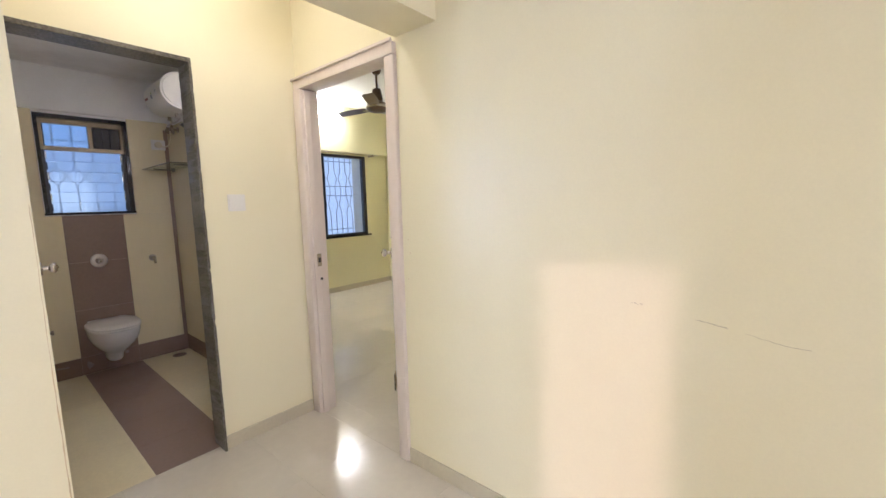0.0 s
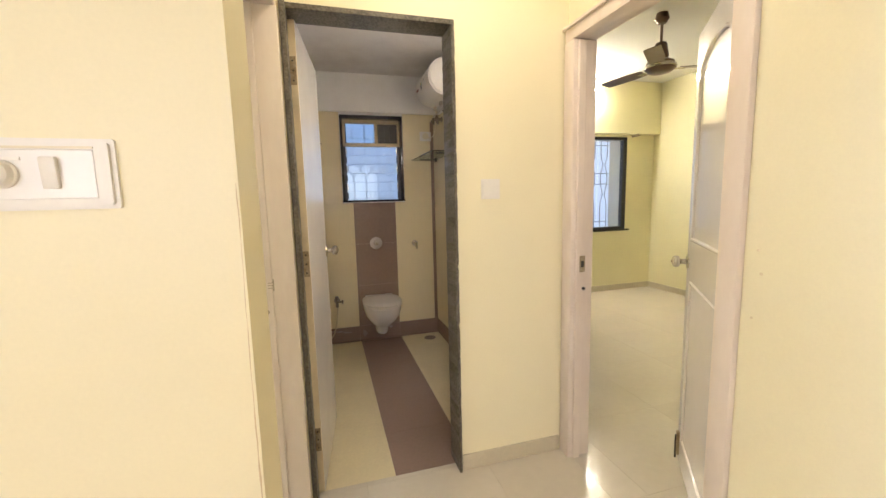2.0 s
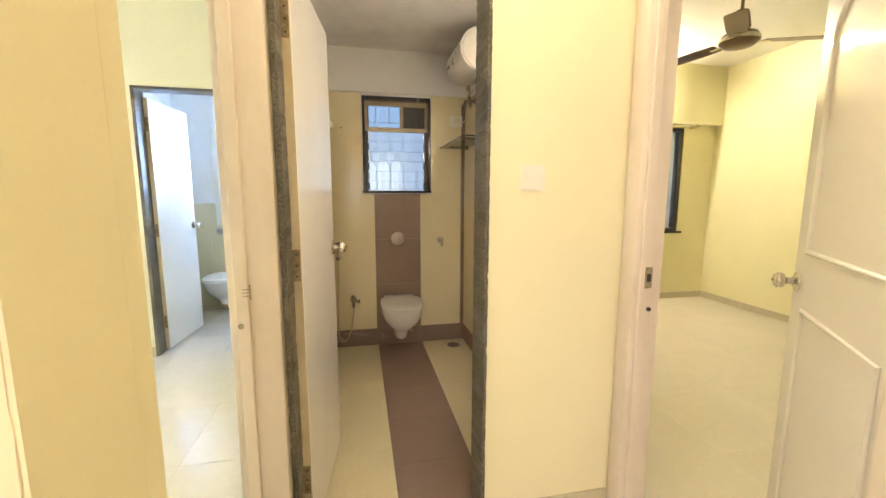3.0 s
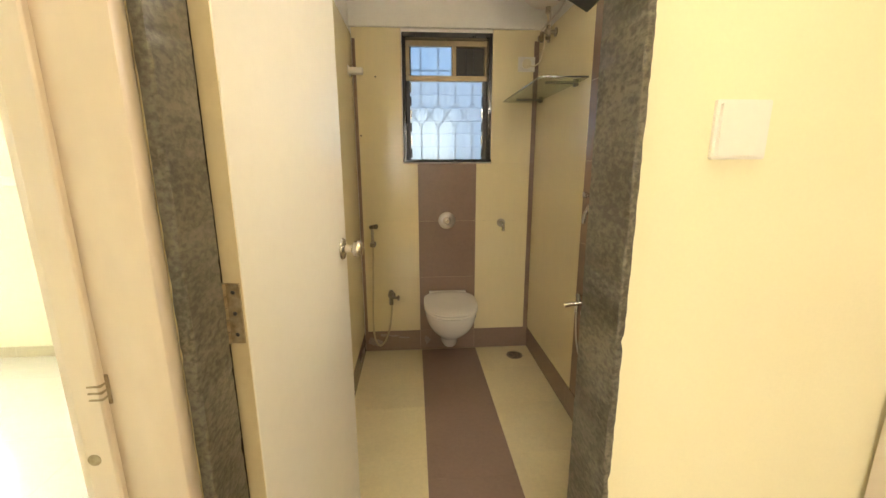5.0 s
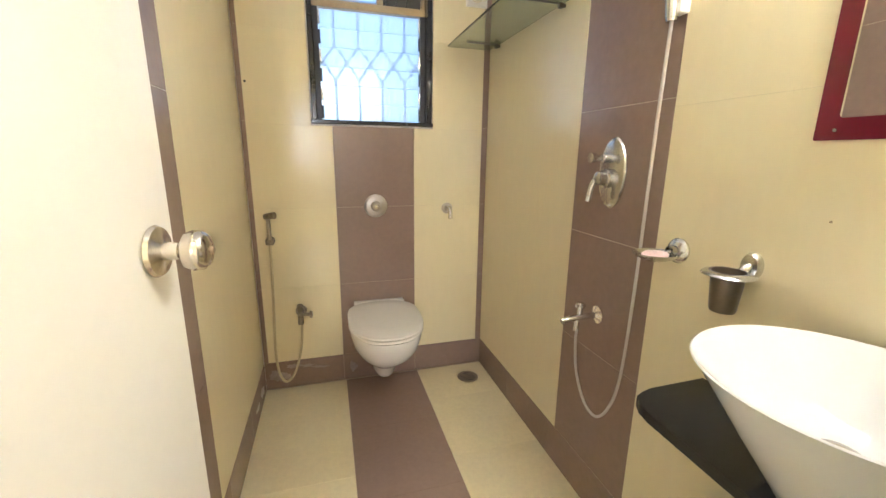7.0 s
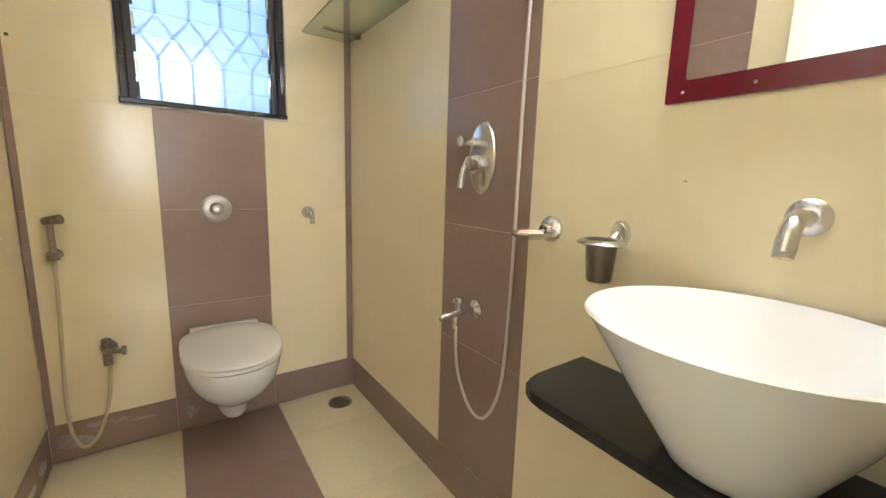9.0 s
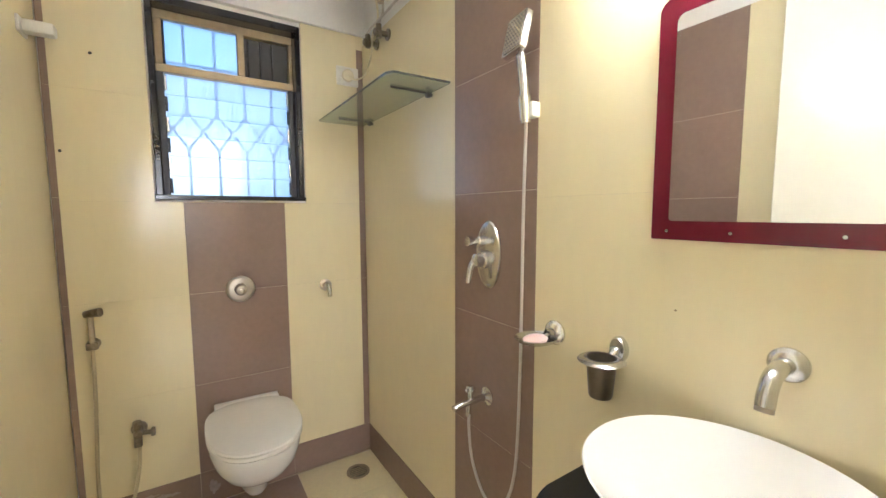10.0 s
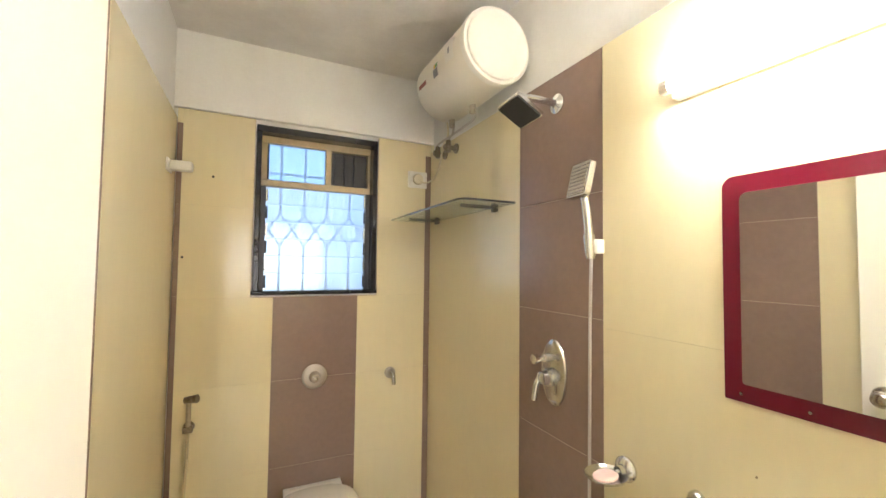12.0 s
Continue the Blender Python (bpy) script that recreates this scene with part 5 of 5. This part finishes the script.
ct = tank_patch("control_panel", -12, 16, 3.455, 3.52, PLASTIC, gz, "white raised control panel", 0.010)
tank_patch("indicator", -2, 6, 3.48, 3.492, GREY_PRINT, ct, "grey indicator bar", 0.012, 3)
tank_patch("rating_label", 4, 17, 3.60, 3.64, GREY_PRINT, gz, "grey rating label")
tank_patch("rating_star", -3, 3, 3.60, 3.618, GREEN_PRINT, gz, "green energy mark")
tank_patch("rating_arc", -3, 3, 3.619, 3.632, YELLOW_PRINT, gz, "yellow energy mark")
tank_patch("name_print", 6, 13, 3.71, 3.785, RED_PRINT, gz, "red printed bar")
for y in (3.50, 3.74):
    bm = B()
    bm_box(bm, gx + 0.09, y - 0.02, gzc - 0.06, BX1 + 0.0035, y + 0.02, gzc + 0.06, bevel=0.003)
    part("wall_bracket", bm, PLASTIC, gz)
for y, zb in ((3.60, 0.10), (3.78, 0.10)):
    bm = B()
    bm_cyl(bm, (gx + 0.02, y, gzc - GR + 0.004), (gx + 0.02, y, gzc - GR - 0.03), 0.013, seg=14)
    part("pipe_stub", bm, OLD_CHROME, gz)

pipes = thing("water_pipes", (1.55, 4.05, 1.90), "chrome inlet valves with braided pipes to the water heater", "pipe fittings")
for k, (yp, yt) in enumerate(((3.93, 3.78), (4.05, 3.60))):
    bm = B()
    bm_cyl(bm, (XW, yp, 2.012), (XW - 0.006, yp, 2.012), 0.024, seg=20)
    bm_cyl(bm, (XW, yp, 2.012), (XW - 0.05, yp, 2.012), 0.011, seg=12)
    bm_cyl(bm, (XW - 0.045, yp, 1.990), (XW - 0.045, yp, 2.045), 0.012, seg=12)
    v = part("valve", bm, VALVE_METAL, pipes, "dull chrome angle valve")
    bm = B()
    bm_lathe(bm, [(0, 0), (0.013, 0), (0.017, 0.006), (0.013, 0.014), (0, 0.015)], Matrix.Translation((XW - 0.052, yp, 2.012)) @ Matrix.Rotation(radians(-90), 4, "Y"), 8)
    part("valve_handle", bm, VALVE_METAL, v)
    bm = B()
    bm_tube(bm, [(XW - 0.045, yp, 2.035), (XW - 0.047, yp - 0.02, 2.055), (gx + 0.055, yt + 0.06, 2.052), (gx + 0.03, yt, gzc - GR - 0.012)], 0.005, seg=10)
    part("braided_pipe", bm, HOSE, pipes)
pipes.location.z += 0.022
cable = thing("heater_cable", (1.55, 4.10, 1.92), "cream power cable looped from heater to switch", "cable")
bm = B()
bm_tube(bm, [(1.522, YB - 0.027, 1.933), (1.555, YB - 0.035, 1.915), (1.582, 4.15, 1.93), (1.575, 4.06, 1.99), (1.56, 4.00, 2.05), (1.55, 3.92, 2.09), (1.50, 3.83, 2.13)], 0.0045, seg=8)
part("cord", bm, PLASTIC_YELLOWED, cable)

# curtain bracket on the west wall
cb = thing("rod_bracket", (0.47, 3.98, 1.86), "small white plastic rod bracket on the tiled wall", "bracket")
bm = B()
bm_box(bm, 0.428, 4.02, 1.808, 0.436, 4.10, 1.856, bevel=0.002)
part("base", bm, PLASTIC, cb)
bm = B()
bm_box(bm, 0.436, 4.030, 1.812, 0.512, 4.075, 1.850, bevel=0.008, seg=2)
part("arm", bm, PLASTIC, cb)

cb.location += Vector((0, 0.02, 0.016))

# floor drain
drain = thing("floor_drain", (1.477, 4.088, 0), "round metal floor drain in the cream floor tile", "floor drain")
bm = B()
bm_lathe(bm, [(0.050, 0.0), (0.056, 0.001), (0.055, 0.004), (0.044, 0.004), (0.042, 0.001)], Matrix.Translation((1.477, 4.088, 0.0005)), 36)
part("rim", bm, DRAIN_METAL, drain)
# flat dark disc below the grate bars
bm = B()
bm_lathe(bm, [(0, 0.0012), (0.043, 0.0012)], Matrix.Translation((1.477, 4.088, 0.0)), 36)
part("cover", bm, DARK, drain, "dark disc under the grate bars")
for k in range(5):
    bm = B()
    yy = 4.088 - 0.026 + 0.013 * k
    hw = math.sqrt(0.041 ** 2 - (yy - 4.088) ** 2)
    bm_box(bm, 1.477 - hw, yy - 0.003, 0.0014, 1.477 + hw, yy + 0.003, 0.0034)
    part("grate_bar", bm, DRAIN_METAL, drain)

# white cement smeared over the skirting and round the foot of the toilet
def smear(base, span, out, label, seed, material):
    """A lumpy thin layer; span is its half size across and up, out the way it stands off the surface."""
    t = thing("cement_smear", base, label, "cement smear")
    rnd = random.Random(seed)
    base, out = Vector(base), Vector(out)
    side = out.cross(Vector((0, 0, 1))).normalized()
    up = side.cross(out).normalized()
    for _ in range(3):
        bm = B()
        c = base + side * span[0] * rnd.uniform(-0.5, 0.5) + up * span[1] * rnd.uniform(-0.4, 0.4)
        ring, low = [], []
        k = 16
        for i in range(k):
            a = 2 * math.pi * i / k
            r = rnd.uniform(0.45, 1.0)
            p = c + side * span[0] * 0.7 * r * math.cos(a) + up * span[1] * 0.7 * r * math.sin(a)
            low.append(bm.verts.new(p))
            ring.append(bm.verts.new(c + (p - c) * 0.8 + out * 0.0016))
        top = bm.verts.new(c + out * 0.0024)
        for i in range(k):
            bm.faces.new((low[i], low[(i + 1) % k], ring[(i + 1) % k], ring[i]))
            bm.faces.new((ring[i], ring[(i + 1) % k], top))
        part("smear", bm, material, t)


for i, (x, z, w, h) in enumerate(((0.500, 0.070, 0.055, 0.045), (0.600, 0.115, 0.070, 0.018), (0.700, 0.095, 0.045, 0.014), (0.870, 0.075, 0.030, 0.040), (1.120, 0.110, 0.026, 0.030))):
    smear((x, YB - 0.0025, z), (w, h), (0, -1, 0), "dried grey cement smeared on the brown skirting", 30 + i, CEMENT)
for i, (y, w, h) in enumerate(((4.12, 0.06, 0.035), (3.98, 0.05, 0.02))):
    smear((0.4305, y, 0.06), (w, h), (1, 0, 0), "dried grey cement smeared on the side skirting", 50 + i, CEMENT)

# screw holes and plugs left in the walls
def wall_hole(p, d, r, label, material=DARK):
    t = thing("wall_plug", p, label, "wall plug")
    bm = B()
    p, d = Vector(p), Vector(d)
    bm_cyl(bm, p, p + d * 0.0025, r, r * 0.8, seg=10)
    part("plug", bm, material, t)


wall_hole((0.567, YB, 1.850), (0, -1, 0), 0.0055, "dark plug hole in the cream tile")
wall_hole((0.463, YB, 1.495), (0, -1, 0), 0.0055, "dark plug hole near the corner")
wall_hole((XW, 2.684, 1.086), (-1, 0, 0), 0.0022, "small rusty hole below the mirror", BRASS_OLD)
for y, z, r in ((1.262, 1.175, 0.010), (1.250, 1.11, 0.012), (1.268, 0.98, 0.009)):
    wall_hole((WX, y, z), (-1, 0, 0), r * 0.42, "chipped spot beside the bedroom door frame", EDGE_CREAM)


# cracks in the plaster of the right wall
def crack(points, w, label):
    t = thing("plaster_crack", points[0], label, "crack")
    bm = B()
    rnd = random.Random(4)
    pts = smooth_path(points, 10)
    prev = None
    for i, p in enumerate(pts):
        ww = w * (0.3 + 0.7 * rnd.random())
        jy = rnd.uniform(-0.002, 0.002)
        a = bm.verts.new((WX - 0.0006, p.y, p.z + ww + jy))
        b = bm.verts.new((WX - 0.0006, p.y, p.z - ww + jy))
        if prev:
            bm.faces.new((prev[0], a, b, prev[1]))
        prev = (a, b)
    part("crack_line", bm, BRASS_OLD, t, smooth=False)


crack([(WX, 0.24, 1.012), (WX, 0.205, 1.009)], 0.0008, "short hairline crack in the cream plaster")
crack([(WX, 0.06, 0.985), (WX, 0.02, 0.979), (WX, -0.02, 0.972)], 0.0009, "hairline crack in the cream plaster")
crack([(WX, -0.06, 0.966), (WX, -0.13, 0.950), (WX, -0.20, 0.945)], 0.0005, "faint hairline crack in the cream plaster")

peel = thing("plaster_crack", (0.446, 1.149, 0.02), "long brown hairline crack beside the corner of the cream wall", "crack")
bm = B()
rnd = random.Random(8)
prev = None
for i in range(60):
    z = 0.02 + 1.35 * i / 59
    cx = 0.446 + 0.0012 * math.sin(z * 5) + rnd.uniform(-0.0006, 0.0006)
    ww = (0.0018 if z < 1.0 else 0.0009) * rnd.uniform(0.3, 1.0)
    a, b = bm.verts.new((cx - ww, 1.1494, z)), bm.verts.new((cx + ww, 1.1494, z))
    if prev:
        bm.faces.new((prev[0], a, b, prev[1]))
    prev = (a, b)
part("crack_line", bm, CRACK, peel, smooth=False)

# ---- tiles and skirtings ----
TILE_MESH = {}


def tile_mesh(w, h, t, material, name="tile", c=0.0008):
    """A slab w (x) by h (y), its face up at z = t, with a small chamfer."""
    key = (round(w, 4), round(h, 4), round(t, 4), material.name, name)
    if key not in TILE_MESH:
        a, b = w / 2, h / 2
        c = c if material in (TILE_BROWN, VITRIFIED) else c * 0.4
        vs = [(-a, -b, 0), (a, -b, 0), (a, b, 0), (-a, b, 0), (-a, -b, t - c), (a, -b, t - c), (a, b, t - c), (-a, b, t - c),
              (-a + c, -b + c, t), (a - c, -b + c, t), (a - c, b - c, t), (-a + c, b - c, t)]
        fs = [(8, 9, 10, 11)] + [(i, (i + 1) % 4, 4 + (i + 1) % 4, 4 + i) for i in range(4)] + [(4 + i, 4 + (i + 1) % 4, 8 + (i + 1) % 4, 8 + i) for i in range(4)]
        me = bpy.data.meshes.new(name)
        me.from_pydata(vs, [], fs)
        me.materials.append(material)
        TILE_MESH[key] = me
    return TILE_MESH[key]


FACE = {"up": Matrix.Identity(4),
        "-y": Matrix(((1, 0, 0, 0), (0, 0, -1, 0), (0, 1, 0, 0), (0, 0, 0, 1))),
        "-x": Matrix(((0, 0, -1, 0), (-1, 0, 0, 0), (0, 1, 0, 0), (0, 0, 0, 1))),
        "+x": Matrix(((0, 0, 1, 0), (1, 0, 0, 0), (0, 1, 0, 0), (0, 0, 0, 1))),
        "+y": Matrix(((-1, 0, 0, 0), (0, 0, 1, 0), (0, 1, 0, 0), (0, 0, 0, 1)))}
RT = random.Random(11)


def lay(parent, side, plane, us, vs, thick, material, name="tile", gap=0.0012, skip=None, tilt=0.0):
    """Tiles between the lines us and vs on a plane that faces side."""
    for ua, ub in zip(us, us[1:]):
        for va, vb in zip(vs, vs[1:]):
            if skip and skip((ua + ub) / 2, (va + vb) / 2):
                continue
            w, h = ub - ua - gap, vb - va - gap
            cu, cv = (ua + ub) / 2, (va + vb) / 2
            pos = {"up": (cu, cv, plane), "-y": (cu, plane, cv), "+y": (cu, plane, cv), "-x": (plane, cu, cv), "+x": (plane, cu, cv)}[side]
            ob = new(name, tile_mesh(w, h, thick, material, name))
            ob.parent = parent
            ob.matrix_local = Matrix.Translation(pos) @ FACE[side] @ pose(0, 0, 0, RT.uniform(-tilt, tilt), RT.uniform(-tilt, tilt), 0)


def lines(a, b, first, step):
    out, x = [a], first
    while x < b - 0.02:
        if x > a + 0.02:
            out.append(x)
        x += step
    return out + [b]


SK = 0.145
ROWS_B = [SK, 0.540, 0.935, 1.318]
# grout beds just under the tile faces
bm = B()
bm_grid_solid(bm, "y", YB + 0.0015, YB + 0.007, 0.43, 1.608, 0, 2.13, [(0.73, 1.307, 1.32, 2.2)])
bed = finish(bm, "grout_bed", GROUT_PALE, False)
for me, par in ((bed, wall_north),):
    ob = new("grout_bed", me)
    ob.parent = par
for par, d, mat in ((wall_east, (1.6035, 2.324, 0, 1.6085, 4.24, 2.085), GROUT_PALE), (wall_west, (0.4215, 2.324, 0, 0.4265, 4.24, 2.085), GROUT_PALE),
                    (floor, (0.431, 2.255, -0.0115, 1.602, 4.238, -0.0035), GROUT_PALE), (floor, (-3.19, -2.99, -0.0115, WX, 2.250, -0.0016), GROUT_CREAM), (floor, (WX + 0.001, 0.31, -0.0115, 5.02, 5.09, -0.0016), GROUT_CREAM)):
    bm = B()
    bm_box(bm, *d)
    ob = new("grout_bed", finish(bm, "grout_bed", mat, False))
    ob.parent = par
# end wall
lay(wall_north, "-y", YB + 0.008, [0.429, 0.450], [SK, 0.54, 0.935, 1.33, 1.72, 2.07], 0.008, TILE_BROWN)
lay(wall_north, "-y", YB + 0.008, [1.572, 1.608], [SK, 0.54, 0.935, 1.33, 1.72, 2.07], 0.008, TILE_BROWN)
lay(wall_north, "-y", YB + 0.008, [0.822, 1.212], ROWS_B, 0.008, TILE_BROWN, gap=0.002)
lay(wall_north, "-y", YB + 0.008, [0.450, 0.822], ROWS_B, 0.008, TILE_CREAM, gap=0.0003)
lay(wall_north, "-y", YB + 0.008, [1.212, 1.572], ROWS_B, 0.008, TILE_CREAM, gap=0.0003)
lay(wall_north, "-y", YB + 0.008, [0.450, 0.728], [1.318, 1.72, 2.133], 0.008, TILE_CREAM, gap=0.0003)
lay(wall_north, "-y", YB + 0.008, [1.309, 1.572], [1.318, 1.72, 2.133], 0.008, TILE_CREAM, gap=0.0003)
lay(wall_north, "-y", YB + 0.008, [0.429, 0.450], [2.07, 2.133], 0.008, TILE_CREAM, gap=0.0003)
lay(wall_north, "-y", YB + 0.008, [1.572, 1.608], [2.07, 2.133], 0.008, TILE_CREAM, gap=0.0003)
lay(wall_north, "-y", YB + 0.008, [0.429, 0.822, 1.212, 1.608], [-0.004, SK], 0.010, TILE_BROWN, "skirting_tile", gap=0.002)
# east wall: a brown stripe between cream fields
EX = 1.610
SR = [SK, 0.56, 0.943, 1.331, 1.684, TILE_TOP]
lay(wall_east, "-x", EX, [3.045, 3.425], SR[:-1] + [2.09], 0.008, TILE_BROWN, gap=0.002)
lay(wall_east, "-x", EX, [3.425, 4.238], [SK, 2.09], 0.008, TILE_CREAM, gap=0.0003)
lay(wall_east, "-x", EX, [2.322, 3.045], [SK, 1.31, 2.09], 0.008, TILE_CREAM, gap=0.0003)
lay(wall_east, "-x", EX, lines(2.322, 4.238, 2.70, 0.385), [-0.004, SK], 0.010, TILE_BROWN, "skirting_tile", gap=0.002)
# west wall
WS = 0.420
lay(wall_west, "+x", WS, [3.035, 3.380], SR[:-1] + [2.09], 0.008, TILE_BROWN, gap=0.002)
lay(wall_west, "+x", WS, [3.380, 4.238], [SK, 2.09], 0.008, TILE_CREAM, gap=0.0003)
lay(wall_west, "+x", WS, [2.322, 3.035], [SK, 2.09], 0.008, TILE_CREAM, gap=0.0003)
lay(wall_west, "+x", WS, lines(2.322, 4.238, 2.70, 0.385), [-0.004, SK], 0.010, TILE_BROWN, "skirting_tile", gap=0.002)
# white painted band above the tiles
for nm, d in (("wall_band_east", (1.6135, BY0, 2.091, 1.6175, 4.229, BATH_CEIL)), ("wall_band_west", (0.4125, BY0, 2.091, 0.4165, 4.229, BATH_CEIL)), ("wall_band_front", (0.433, BY0 - 0.0075, 2.12, 1.602, BY0 - 0.004, BATH_CEIL))):
    bm = B()
    bm_box(bm, *d)
    structure(nm, bm, WHITE_BATH, "white painted band above the bathroom tiles")
# bathroom floor
lay(floor, "up", -0.012, [0.431, 0.832], lines(2.252, 4.232, 2.75, 0.395), 0.010, FLOOR_CREAM, "floor_tile", gap=0.0004)
lay(floor, "up", -0.012, [0.832, 1.222], lines(2.252, 4.232, 2.62, 0.395), 0.010, FLOOR_BROWN, "floor_tile", gap=0.001)
lay(floor, "up", -0.012, [1.222, 1.600], lines(2.322, 4.232, 2.75, 0.395), 0.010, FLOOR_CREAM, "floor_tile", gap=0.0004)
# front wall inside the bathroom
lay(wall_bath_front, "+y", BY0 - 0.008, [0.445, 0.452], [0, 2.09], 0.008, TILE_CREAM)
lay(wall_bath_front, "+y", BY0 - 0.008, [1.153, 1.600], [0.0, SK, 1.31, 2.09], 0.008, TILE_CREAM, gap=0.001)
# glossy floor tiles outside
FS = 0.60
lay(floor, "up", -0.012, lines(-3.2, WX, 0.69 - 0.6 * 6, FS), lines(-3.0, 2.250, 1.62 - 0.6 * 7, FS), 0.012, VITRIFIED, "floor_tile", gap=0.0003)
lay(floor, "up", -0.012, lines(WX, 5.03, 1.89, FS), lines(0.3, 5.10, 0.57, FS), 0.012, VITRIFIED, "floor_tile", gap=0.0003)
lay(floor, "up", -0.012, lines(-3.2, 0.30, -2.6, FS), lines(2.252, 4.34, 2.82, FS), 0.012, VITRIFIED, "floor_tile", gap=0.0003)
lay(floor, "up", -0.012, lines(FX0, FX1, -0.85, 0.4), lines(4.34, FY1, 4.74, 0.4), 0.010, VITRIFIED, "floor_tile", gap=0.002)


# skirtings
def skirting(side, plane, a, b, parent):
    lay(parent, side, plane, lines(a, b, a + 0.6, 0.6), [0.0, 0.078], 0.009, SKIRT, "skirting_tile", gap=0.0015)


skirt = tagged(new("skirting"), "beige tile skirting along the painted walls", "", "", "structure")
skirting("-y", DY, 1.156, 1.694, skirt)
skirting("-x", WX, -3.0, 1.30, skirt)
skirting("-y", 4.34, -3.2, -0.962, skirt)
skirting("-y", 5.10, 1.836, 5.03, skirt)
skirting("-x", 5.03, 0.3, 5.09, skirt)
skirting("-y", 1.15, -3.2, 0.45, skirt)
# tiled dado of the far bathroom
dado = tagged(new("dado"), "pale tiled dado of the far bathroom", "", "", "structure")
lay(dado, "-y", FY1, lines(FX0, FX1, -0.95, 0.3), [0, 0.3, 0.6, 0.9, 1.21], 0.008, TILE_CREAM, gap=0.0015)
lay(dado, "+x", FX0, lines(4.47, FY1 - 0.01, 4.77, 0.3), [0, 0.3, 0.6, 0.9, 1.21], 0.008, TILE_CREAM, gap=0.0015)
